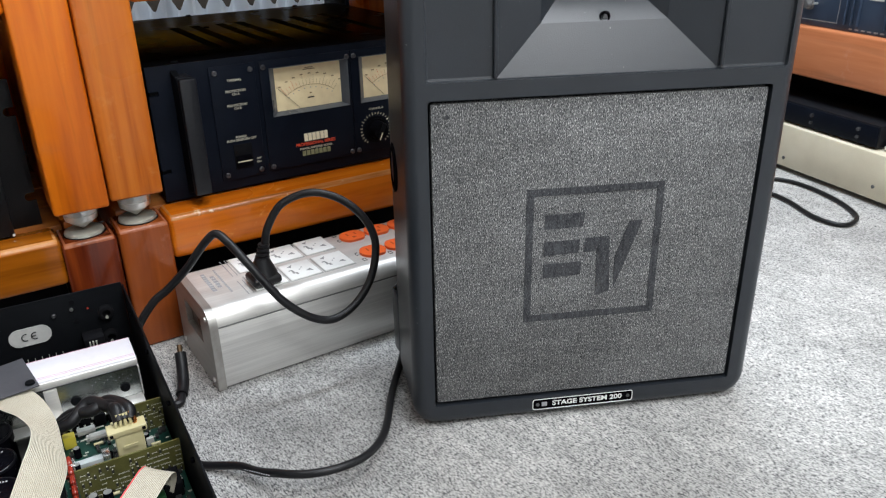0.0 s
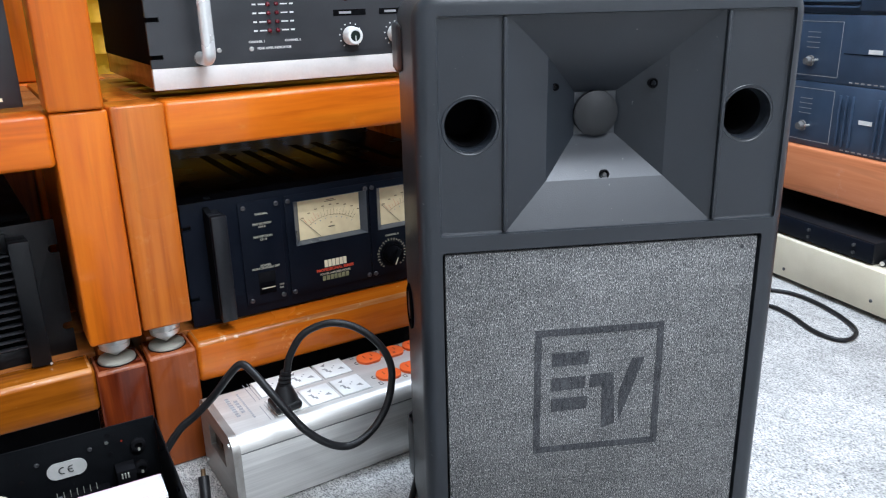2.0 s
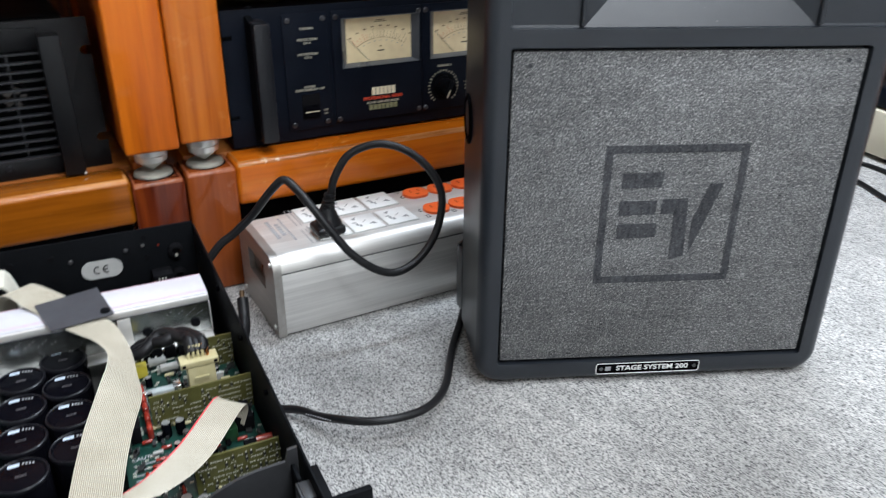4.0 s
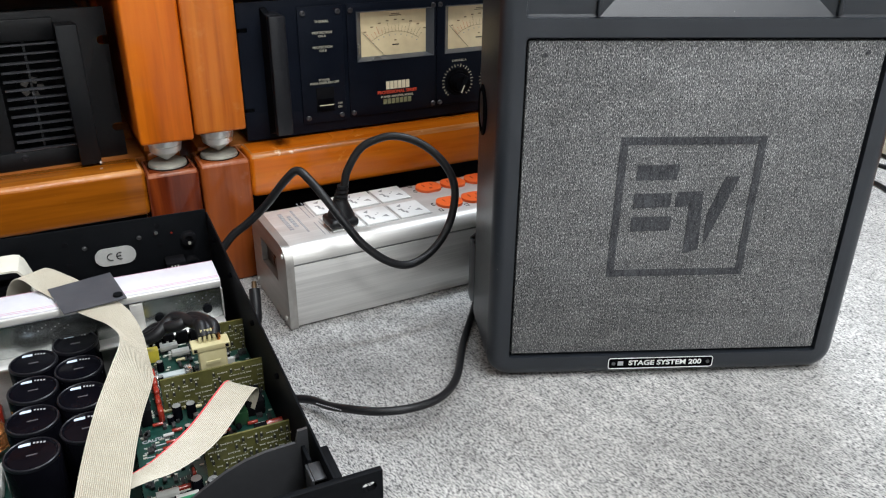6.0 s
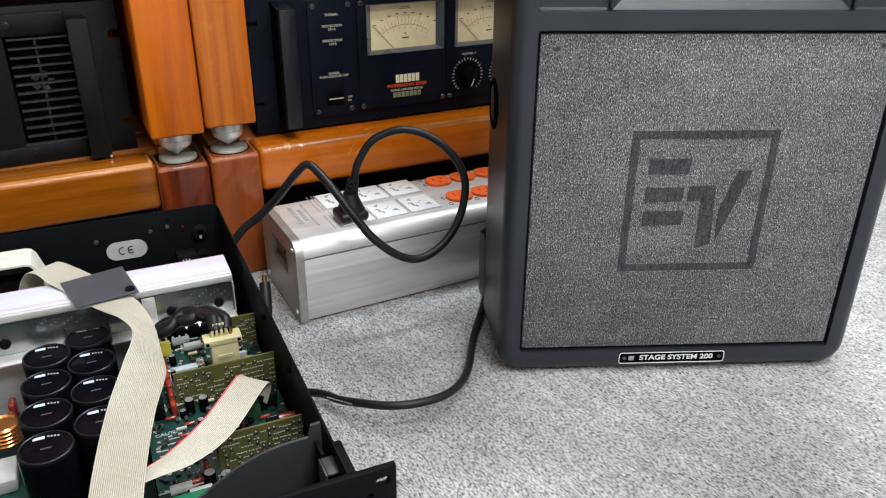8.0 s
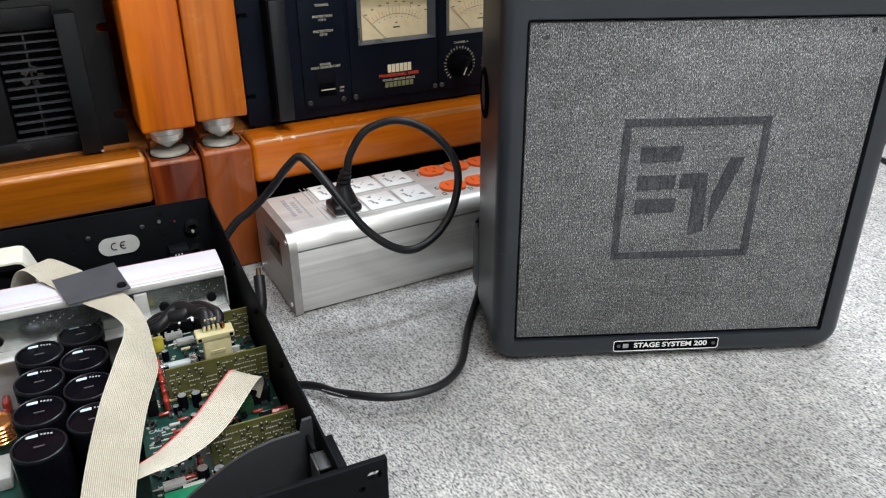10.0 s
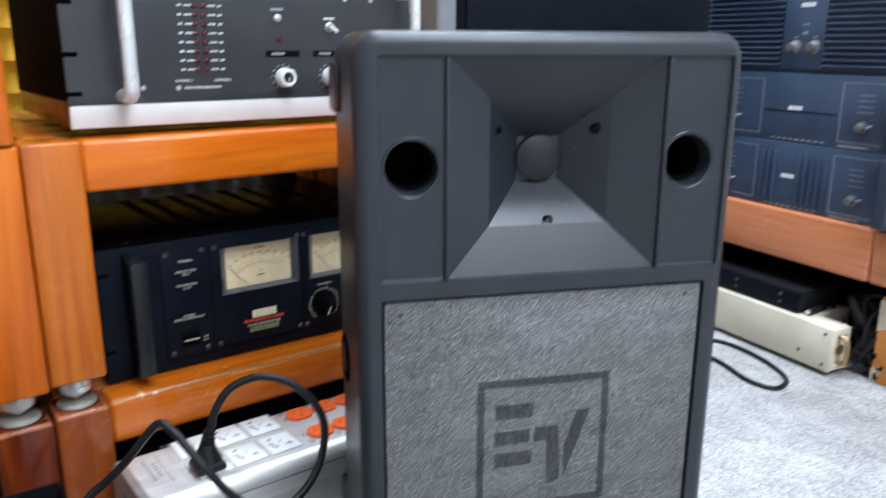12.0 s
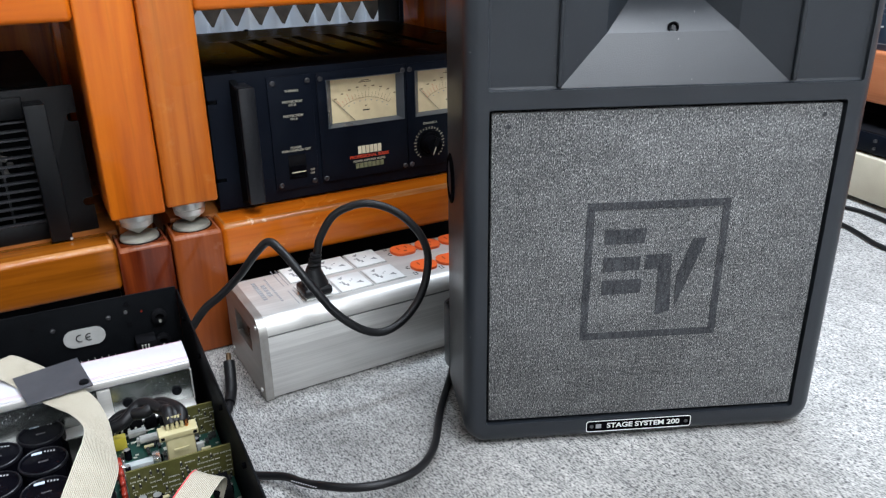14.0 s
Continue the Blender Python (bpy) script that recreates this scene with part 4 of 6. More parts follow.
def meter(x, p):
    """A meter plate with a sunken window, a scale and a needle."""
    plate = cut(B(x, -0.0025, 0.0175, x + 0.1318, -0.0002, 0.1680, bev=0.0008), [B(x + 0.0127, -0.01, 0.0914, x + 0.1285, 0.01, 0.1575)])
    part("meter_plate", plate, navy_panel, p)
    for dx, dz in ((0.0050, 0.1599), (0.1270, 0.1599), (0.0050, 0.0231), (0.1270, 0.0231)):
        screw(p, x + dx, dz, -0.0028)
    win = cut(B(x + 0.0128, -0.0032, 0.0915, x + 0.1284, 0.0120, 0.1574), [frustum(bmesh.new(), (x + 0.0132, 0.0920, x + 0.1280, 0.1570), -0.0034, (x + 0.0225, 0.0956, x + 0.1205, 0.1545), 0.0065), B(x + 0.0225, 0.005, 0.0956, x + 0.1205, 0.0105, 0.1545)])
    m = part("meter_bezel", win, surface("satin_grey_bezel", (0.055, 0.062, 0.074), (0.080, 0.088, 0.100), 14, 0.3), p, "bevelled dark meter window")
    part("meter_card", B(x + 0.0226, 0.0070, 0.0957, x + 0.1204, 0.0080, 0.1544), meter_face, m, "cream meter card")
    cx, cz, r = x + 0.0735, 0.0700, 0.057
    def at(a, rad):
        return Vector((cx + rad * 1.05 * math.sin(a), 0.0067, cz + rad * math.cos(a)))
    part("scale_arc", tube(bmesh.new(), [at(radians(a), r) for a in range(-36, 37, 6)], 0.00022, 2, 5), print_brown, m)
    for k in range(17):
        a = radians(-36 + 4.5 * k)
        part("scale_tick", tube(bmesh.new(), [at(a, r), at(a, r + (0.008 if k % 3 else 0.013))], 0.00016, 1, 5), print_red if k < 5 else print_brown, m)
        if not k % 2:
            q = at(a, r + 0.0155)
            part("scale_number", B(q.x - 0.0020, 0.0066, q.z - 0.0007, q.x + 0.0020, 0.0068, q.z + 0.0007), print_brown, m)
            q = at(a, r - 0.0040)
            part("scale_number", B(q.x - 0.0009, 0.0066, q.z - 0.0005, q.x + 0.0009, 0.0068, q.z + 0.0005), print_grey, m)
    part("needle", tube(bmesh.new(), [(x + 0.0240, 0.0060, 0.1290), (x + 0.0560, 0.0060, 0.0965)], 0.00028, 1, 5), print_black, m)
    part("scale_label", B(cx - 0.0050, 0.0066, 0.1085, cx + 0.0050, 0.0068, 0.1100), print_black, m)
    part("scale_label", B(cx - 0.0015, 0.0066, 0.1145, cx + 0.0015, 0.0068, 0.1160), print_brown, m)
    for dz, w in ((0.1500, 0.006), (0.1478, 0.009)):
        part("scale_label", B(cx - w, 0.0066, dz, cx + w, 0.0068, dz + 0.0010), print_brown, m)


for x in METERS:
    meter(x, amp)
# the maker's name and the model as plain blocks
for k in range(6):
    part("brand_bar", prism(bmesh.new(), [(0.1980 + 0.0061 * k, 0.0505), (0.2031 + 0.0061 * k, 0.0505), (0.2031 + 0.0061 * k, 0.0615), (0.1980 + 0.0061 * k, 0.0615)], -0.0031, -0.0026), print_cream, amp, "cream block")
words("lettering", "PROFESSIONAL SERIES", 0.0060, Matrix.Translation((0.2150, -0.0027, 0.0463)) @ FACE, print_red, amp, wide=1.02)
words("lettering", "POWER AMPLIFIER MODEL", 0.0042, Matrix.Translation((0.2150, -0.0027, 0.0400)) @ FACE, print_dim, amp, wide=1.0)
olive_print = surface("olive_print", (0.17, 0.18, 0.09), (0.25, 0.26, 0.14), 200, 0.6)
for k in range(7):
    part("model_bar", B(0.1935 + 0.0063 * k, -0.0031, 0.0300, 0.1985 + 0.0063 * k, -0.0026, 0.0372), olive_print, amp, "olive block")


def dial(x, z, p, text):
    part("dial_ring", lathe(bmesh.new(), (x, 0, z), [(0.0200, -0.0024), (0.0200, -0.0034), (0.0165, -0.0036)], "y", 32), black_metal, p)
    kn = part("knob", lathe(bmesh.new(), (x, 0, z), [(0.0160, -0.0030), (0.0158, -0.006), (0.0135, -0.0075), (0.0120, -0.020), (0.0110, -0.0215), (0.002, -0.0217)], "y", 28), black_gloss, p, "black level knob")
    part("knob_line", tube(bmesh.new(), [(x - 0.0050, -0.0242, z - 0.0112), (x - 0.0005, -0.0242, z - 0.001)], 0.0007, 1, 6), print_cream, kn)
    part("knob_bar", B(-0.0030, -0.0240, -0.0125, 0.0030, -0.0205, 0.0125, bev=0.001), black_metal, kn).matrix_basis = pose(x, 0, z, 0, 24, 0)
    for k in range(25):
        a = radians(-140 + 11.67 * k)
        c = Vector((x + 0.0235 * math.sin(a), -0.0028, z + 0.0235 * math.cos(a)))
        d = Vector((math.sin(a), 0, math.cos(a))) * (0.0020 if k % 2 else 0.0012)
        part("dial_tick", tube(bmesh.new(), [c - d, c + d], 0.00048, 1, 5), print_cream, p)
    words("lettering", text, 0.0042, Matrix.Translation((x + 0.002, -0.0027, z + 0.0305)) @ FACE, print_dim, p)


dial(0.3114, 0.0500, amp, "CHANNEL A")
dial(0.3725, 0.0500, amp, "CHANNEL B")

amp2 = thing("power_amplifier", pose(-0.157, 0.962, 0.4992, 0, 0, 10.0), "charcoal power amplifier with white bar handles on top of the rack", "amplifier", "rack amplifiers")
slots = [B(a, -0.01, z - 0.0028, b, 0.01, z + 0.0028) for z in (0.040, 0.084, 0.141) for a, b in ((-0.01, 0.0155), (0.4665, 0.49))]
part("panel", cut(B(0, 0, 0.027, 0.482, 0.005, 0.222, bev=0.0008), slots), grey_panel, amp2)
part("lower_lip", B(0, -0.003, 0.001, 0.482, 0.005, 0.0266, bev=0.0012), surface("matt_silver", (0.60, 0.565, 0.54), (0.68, 0.645, 0.62), 20, 0.5, 0.05, 0, 300), amp2, "satin silver lower lip")
part("case", B(0.003, 0.0055, 0.030, 0.479, 0.33, 0.220, bev=0.001), dark, amp2)
part("base_board", B(0.006, 0.012, 0.0, 0.476, 0.34, 0.0295, bev=0.001), wood_board, amp2, "brown base board")
for x in (0.0595, 0.4500):
    hd = part("handle", tube(bmesh.new(), [(x, -0.001, 0.037), (x, -0.030, 0.037), (x, -0.0405, 0.042), (x, -0.042, 0.054), (x, -0.042, 0.10), (x, -0.042, 0.150), (x, -0.0405, 0.161), (x, -0.030, 0.1655), (x, -0.001, 0.1655)], 0.0080, 5, 16), surface("polished_handle", (0.70, 0.70, 0.69), (0.82, 0.82, 0.81), 20, 0.28, 0.4), amp2, "white bar handle")
led = surface("dark_red_lamp", (0.085, 0.004, 0.009), (0.13, 0.007, 0.014), 100, 0.15, 0, 0, 100, (1, 1, 1), 0.6)
for k in range(8):
    z = 0.1415 - 0.0108 * k
    for x in (0.1525, 0.1635):
        part("indicator", lathe(bmesh.new(), (x, 0, z), [(0.0031, 0.0), (0.0031, -0.0015), (0.0022, -0.0032), (0.0004, -0.0038)], "y", 12), led, amp2, "small dark red indicator")
    part("printed_bar", B(0.1395, -0.0004, z - 0.0008, 0.1490, -0.0001, z + 0.0008), print_white, amp2)
    part("printed_bar", B(0.1690, -0.0004, z - 0.0008, 0.1785, -0.0001, z + 0.0008), print_white, amp2)
    for x in (0.134, 0.184):
        part("printed_number", B(x - 0.0025, -0.0004, z - 0.0010, x + 0.0025, -0.0001, z + 0.0010), print_white, amp2)
for x in (0.1445, 0.1535, 0.1625, 0.1715):
    part("indicator", lathe(bmesh.new(), (x, 0, 0.1530), [(0.0031, 0.0), (0.0031, -0.0015), (0.0022, -0.0032), (0.0004, -0.0038)], "y", 12), led, amp2, "small dark red indicator")
words("lettering", "CHANNEL 1", 0.0040, Matrix.Translation((0.134, -0.0002, 0.0525)) @ FACE, print_white, amp2)
words("lettering", "CHANNEL 2", 0.0040, Matrix.Translation((0.183, -0.0002, 0.0525)) @ FACE, print_white, amp2)
words("lettering", "PEAK LEVEL INDICATOR", 0.0042, Matrix.Translation((0.157, -0.0002, 0.0440)) @ FACE, print_white, amp2)
for x in (0.2670, 0.3360):
    kn = part("knob", lathe(bmesh.new(), (x, 0, 0.0540), [(0.0125, -0.0005), (0.0125, -0.004), (0.0115, -0.014), (0.0105, -0.0155), (0.0075, -0.0155), (0.0070, -0.0145), (0.001, -0.0145)], "y", 28), white_pl, amp2, "white knob with a dark cap")
    part("knob_cap", lathe(bmesh.new(), (x, -0.0148, 0.0540), [(0.0070, 0.0), (0.0066, -0.0008), (0.001, -0.0009)], "y", 20), surface("dark_green_cap", (0.01, 0.018, 0.014), (0.018, 0.028, 0.022), 100, 0.3), kn)
    part("knob_line", B(x - 0.0006, -0.0163, 0.0475, x + 0.0006, -0.0156, 0.0545), print_white, kn)
    for k in range(11):
        a = radians(-140 + 28 * k)
        part("dial_tick", C((x + 0.0165 * math.sin(a), -0.0003, 0.0540 + 0.0165 * math.cos(a)), 0.0009, 0.0006, "y", 8), print_white, amp2)
    part("name_strip", B(x - 0.024, -0.0008, 0.0805, x + 0.024, -0.0001, 0.0885), dark, amp2)
    part("printed_bar", B(x - 0.016, -0.0011, 0.0830, x + 0.002, -0.0009, 0.0860), print_grey, amp2)
part("indicator", lathe(bmesh.new(), (0.262, 0, 0.1030), [(0.0036, 0.0), (0.0036, -0.0015), (0.0025, -0.0035), (0.0004, -0.004)], "y", 12), led, amp2)
part("button", lathe(bmesh.new(), (0.261, 0, 0.1290), [(0.005, 0.0), (0.0045, -0.003), (0.003, -0.004), (0.0004, -0.004)], "y", 14), alu_cast, amp2)
part("printed_bar", B(0.252, -0.0004, 0.1385, 0.270, -0.0001, 0.1415), print_grey, amp2)
tg = part("toggle_switch", lathe(bmesh.new(), (0.337, 0, 0.1190), [(0.006, 0.0), (0.006, -0.002), (0.0045, -0.003), (0.0035, -0.008), (0.001, -0.008)], "y", 16), alu_cast, amp2)
part("lever", tube(bmesh.new(), [(0.337, -0.006, 0.119), (0.3385, -0.020, 0.1135)], 0.0022, 1, 8), white_pl, tg)
part("printed_bar", B(0.329, -0.0004, 0.1290, 0.345, -0.0001, 0.1315), print_white, amp2)
for x, z in ((0.084, 0.0445), (0.126, 0.0440), (0.083, 0.1530), (0.123, 0.1530), (0.363, 0.1560), (0.404, 0.1560)):
    screw(amp2, x, z, -0.0003, 0.0030, alu_cast)

satin_slat = surface("satin_dark_slat", (0.024, 0.025, 0.029), (0.036, 0.037, 0.042), 18, 0.3, 0, 0, 100, (1, 1, 1), 0, 0.06, 4, 0.5)
amp_black = surface("pebbled_black_paint", (0.0022, 0.0025, 0.0032), (0.0050, 0.0055, 0.0066), 420, 0.36, 0, 0.00025, 1400, (1, 1, 1), 0, 0.06, 4, 0.24)
fan_label = surface("grey_fan_label", (0.09, 0.082, 0.075), (0.24, 0.215, 0.195), 90, 0.5)
amp3 = thing("power_amplifier", pose(-0.296, 0.986, 0.1625, 0, 0, 12.0), "black power amplifier with a slatted fan opening and bar handles", "amplifier", "rack amplifiers")
slots = [B(-0.0075, -0.01, z - 0.0052, 0.01, 0.01, z + 0.0052) for z in (0.0437, 0.1490)] + [C((-0.0072, 0.0, z), 0.0052, 0.02, "y", 20) for z in (0.0437, 0.1490)]
part("panel", cut(B(-0.482, 0, 0.0035, 0, 0.004, 0.1868, bev=0.0006), [B(-0.1220, -0.01, 0.0300, -0.0555, 0.01, 0.1545), *slots]), amp_black, amp3)
part("case", B(-0.460, 0.0405, 0.0105, -0.022, 0.39, 0.184), black_metal, amp3)
for x0, x1 in ((-0.458, -0.1225), (-0.0550, -0.0225)):
    part("fan_box", B(x0, 0.0045, 0.012, x1, 0.0400, 0.183), black_metal, amp3)
part("base", B(-0.460, 0.006, 0.0, -0.022, 0.39, 0.0100), black_metal, amp3)
part("grille_top", B(-0.30, -0.006, 0.1550, -0.0556, -0.0002, 0.1795, bev=0.0015), amp_black, amp3)
part("grille_bottom", B(-0.30, -0.006, 0.0070, -0.0556, -0.0002, 0.0285, bev=0.0015), amp_black, amp3)
for k in range(13):
    z = 0.0300 + 0.01012 * k
    part("louvre", prism(bmesh.new(), [(-0.0052, z - 0.0009), (-0.0040, z - 0.0014), (0.0035, z - 0.0008), (0.0035, z + 0.0004), (-0.0040, z + 0.0012), (-0.0052, z + 0.0008)], -0.1225 + (0.004 if k else 0.0), -0.0558, "yz"), satin_slat, amp3, "thin satin slat")
part("grille_rib", B(-0.0912, 0.0045, 0.030, -0.0888, 0.0075, 0.1545), satin_slat, amp3)
fan = part("fan_hub", C((-0.0895, 0.0320, 0.0965), 0.0165, 0.014, "y", 24), black_metal, amp3)
for k in range(5):
    part("fan_label", B(-0.0035, -0.0006, 0.0055, 0.0035, 0.0006, 0.0125), fan_label, fan).matrix_basis = pose(-0.0895, 0.0243, 0.0965, 0, 72 * k + 20, 0)
hd = part("handle", B(-0.0572, -0.038, 0.0125, -0.0345, -0.024, 0.1745, bev=0.0015), amp_black, amp3, "black bar handle")
for z in (0.0130, 0.1590):
    part("handle_foot", B(-0.0562, -0.0245, z, -0.0355, -0.0002, z + 0.014, bev=0.001), amp_black, hd)
part("handle_screw", C((-0.0360, -0.0372, 0.0138), 0.0016, 0.003, "y", 10), alu_cast, hd)
screw(amp3, -0.1138, 0.0215, -0.0062, 0.0040, handle_black)
screw(amp3, -0.1150, 0.1668, -0.0062, 0.0055, handle_black)

amp4 = thing("power_amplifier", pose(-0.778, 0.888, 0.4905, 0, 0, 10.0), "charcoal amplifier on the upper tier of the rack", "amplifier", "rack amplifiers")
part("panel", B(0, 0, 0, 0.482, 0.004, 0.177, bev=0.0008), grey_panel, amp4)
part("case", B(0.022, 0.0045, 0.003, 0.460, 0.33, 0.174), black_metal, amp4)
part("maker_plate", B(0.452, -0.001, 0.008, 0.462, -0.0002, 0.012), print_cream, amp4)


def framed(p, x0, z0, x1, z1, w=0.0012):
    for a, b, c, d in ((x0, z0, x1, z0 + w), (x0, z1 - w, x1, z1), (x0, z0 + w, x0 + w, z1 - w), (x1 - w, z0 + w, x1, z1 - w)):
        part("printed_outline", B(a, -0.0005, b, c, -0.0001, d), print_grey, p)


def wall_amp(z, ribbed):
    q = thing("power_amplifier", pose(1.112, 1.252, z, 0, 0, -90), "dark power amplifier with white outlined controls on the wall rack", "amplifier", "amplifiers on the wall rack")
    part("panel", B(0, 0, 0, 0.482, 0.004, 0.131, bev=0.001), hazed_navy_panel, q)
    part("case", B(0.022, 0.0045, 0.001, 0.460, 0.40, 0.130), hazed_black, q)
    for x0, x1, kx in ((0.035, 0.156, 0.085), (0.332, 0.452, 0.378)):
        framed(q, x0, 0.011, x1, 0.118)
        part("knob", lathe(bmesh.new(), (kx, 0, 0.040), [(0.011, -0.0005), (0.011, -0.003), (0.008, -0.004), (0.007, -0.014), (0.001, -0.0145)], "y", 20), surface("grey_knob", (0.10, 0.10, 0.10), (0.16, 0.16, 0.16), 60, 0.4), q, "small grey knob")
        part("toggle", C((kx + 0.017, -0.005, 0.043), 0.0022, 0.012, "y", 10), alu_cast, q)
        for k in range(4):
            part("printed_bar", B(kx - 0.014, -0.0004, 0.066 + 0.010 * k, kx + 0.018, -0.0001, 0.0672 + 0.010 * k), print_grey, q)
    part("printed_bar", B(0.335, -0.0004, 0.003, 0.395, -0.0001, 0.006), print_grey, q)
    part("maker_plate", B(0.220, -0.0012, 0.061, 0.250, -0.0002, 0.069), print_white, q, "small pale plate")
    if ribbed:
        for k in range(11):
            x = 0.172 + 0.0145 * k
            if not 0.212 < x < 0.256:
                part("rib", B(x, -0.006, 0.012, x + 0.004, -0.0002, 0.112, bev=0.0008), hazed_navy_panel, q)
    else:
        part("seam", B(0.165, -0.001, 0.058, 0.325, -0.0002, 0.0592), black_gloss, q)
    for k in range(9):
        part("vent", B(0.185 + 0.014 * k, -0.0006, 0.004, 0.193 + 0.014 * k, -0.0001, 0.0065), print_grey, q)
    for x in (0.006, 0.440):
        part("handle", B(x, -0.036, 0.004, x + 0.030, -0.0002, 0.127, bev=0.006, seg=3), hazed_black, q, "black block handle")
    return q


wall_amp(0.2845, True)
wall_amp(0.4165, False)
top_amp = thing("power_amplifier", pose(1.112, 1.262, 0.5485, 0, 0, -90), "dark power amplifier with a full louvred front", "amplifier", "amplifiers on the wall rack")
part("panel", B(0, 0.006, 0, 0.482, 0.010, 0.150, bev=0.001), hazed_navy_panel, top_amp)
part("case", B(0.022, 0.0105, 0.001, 0.460, 0.40, 0.149), hazed_black, top_amp)
for k in range(13):
    z = 0.012 + 0.0108 * k
    for x0, x1 in ((0.004, 0.195), (0.292, 0.478)):
        part("louvre", prism(bmesh.new(), [(-0.004, z), (0.006, z + 0.004), (0.006, z + 0.0056), (-0.004, z + 0.0022)], x0, x1, "yz"), hazed_navy_panel, top_amp)
part("control_panel", B(0.197, 0.001, 0.006, 0.290, 0.006, 0.146, bev=0.001), hazed_navy_panel, top_amp)
for x in (0.2275, 0.2695):
    part("knob", lathe(bmesh.new(), (x, 0.001, 0.047), [(0.013, 0.0), (0.013, -0.003), (0.0095, -0.005), (0.008, -0.016), (0.001, -0.0165)], "y", 22), surface("pale_knob", (0.13, 0.13, 0.13), (0.20, 0.20, 0.20), 60, 0.4, 0.3), top_amp, "pale round knob")
    part("dial_tick", B(x - 0.004, 0.0004, 0.064, x + 0.004, 0.0009, 0.0665), print_grey, top_amp)
part("maker_plate", B(0.232, 0.0, 0.120, 0.262, 0.001, 0.1275), print_white, top_amp, "small pale plate")
part("printed_bar", B(0.240, 0.0004, 0.087, 0.254, 0.0009, 0.0895), print_grey, top_amp)
part("printed_bar", B(0.242, 0.0004, 0.070, 0.252, 0.0009, 0.0755), print_grey, top_amp)
paper = thing("paper_sheet", pose(1.16, 1.02, 0.6988), "white sheet of paper lying on the top amplifier", "paper")
part("sheet", B(0, -0.09, 0, 0.20, 0.09, 0.0015), white_paint, paper)

# ---- under the wall rack ----
unit = thing("rack_unit", pose(1.060, 1.330, 0, 0, 0, -90), "cream steel rack unit lying on the carpet under the wall rack", "rack unit")
part("front", B(0, 0, 0.010, 0.492, 0.006, 0.0945, bev=0.0015), cream, unit)
part("case", B(0.006, 0.006, 0.008, 0.486, 0.052, 0.0935, bev=0.001), cream, unit)
part("rear_box", B(0.02, 0.0525, 0.008, 0.42, 0.145, 0.0935, bev=0.001), cream, unit)
for x in (0.02, 0.16, 0.27, 0.43):
    part("foot", C((x, 0.03, 0.004), 0.010, 0.008), rubber, unit)
for x, z in ((0.04, 0.030), (0.21, 0.028), (0.425, 0.034), (0.478, 0.022), (0.478, 0.082)):
    screw(unit, x, z, 0.0, 0.0034, bright_dim)
part("end_plate", cut(B(0.4865, 0.004, 0.012, 0.4915, 0.052, 0.092, bev=0.001), [B(0.480, 0.013, 0.022, 0.50, 0.044, 0.080, bev=0.003)]), cream, unit, "cream end plate with an opening")
brass = surface("dull_brass", (0.34, 0.22, 0.10), (0.47, 0.33, 0.16), 40, 0.4, 0.8)
part("grip", tube(bmesh.new(), [(0.490, 0.028, 0.024), (0.503, 0.028, 0.030), (0.506, 0.028, 0.051), (0.503, 0.028, 0.072), (0.490, 0.028, 0.078)], 0.0042, 6, 10), brass, unit, "brass grip")
part("terminal", C((0.4885, 0.028, 0.051), 0.010, 0.006, "x", 16), brass, unit)
tuner = thing("flat_black_unit", pose(1.075, 1.315, 0.0947, 0, 0, -90), "flat black unit lying on the cream rack unit", "tuner")
part("case", B(0, 0.004, 0.002, 0.387, 0.14, 0.044, bev=0.002), handle_black, tuner)
part("front", B(0.002, 0, 0.004, 0.385, 0.004, 0.041, bev=0.001), navy_panel, tuner)
for x in (0.10, 0.235, 0.345):
    part("button", C((x, -0.002, 0.030), 0.0035, 0.005, "y", 14), bright_dim, tuner)
    part("button", C((x, -0.002, 0.015), 0.003, 0.005, "y", 14), bright_dim, tuner)
jack = thing("jack_plug", pose(1.088, 0.915, 0.1010, 0, 0, 8), "black jack plug lying on the cream rack unit", "connector")
part("body", C((0.03, 0, 0), 0.0062, 0.06, "x", 16, bev=0.001), rubber, jack)
part("ring", C((-0.0005, 0, 0), 0.0045, 0.002, "x", 14), alu_cast, jack)
part("cable", tube(bmesh.new(), [(0.059, 0, 0), (0.075, 0.0, 0.002), (0.09, -0.006, -0.01), (0.10, -0.02, -0.04), (0.105, -0.03, -0.0955)], 0.003, 6, 8), rubber, jack)
tangle = thing("cable_tangle", pose(1.12, 0.805, 0), "tangle of black leads and plugs beside the rack unit", "cables", "black cables")
random.seed(7)
for k in range(14):
    pts = [(0.08 * random.random(), -0.03 + 0.10 * random.random(), 0.012 + 0.13 * random.random()) for _ in range(5)]
    part("cable", tube(bmesh.new(), [(0.006 * k, -0.02 + 0.004 * k, 0.0065), *pts], 0.0055, 5, 8), rubber, tangle)
for k in range(3):
    part("plug", C((0.006 + 0.02 * k, 0.0 + 0.022 * k, 0.05 + 0.022 * k), 0.0085, 0.032, "y", 14, 0.007, bev=0.001), black_metal, tangle)
carton = thing("cardboard_box", pose(1.12, 0.48, 0), "worn brown cardboard box with peeling tape", "box")
part("body", B(0, 0, 0.001, 0.30, 0.315, 0.160, bev=0.003), card, carton)
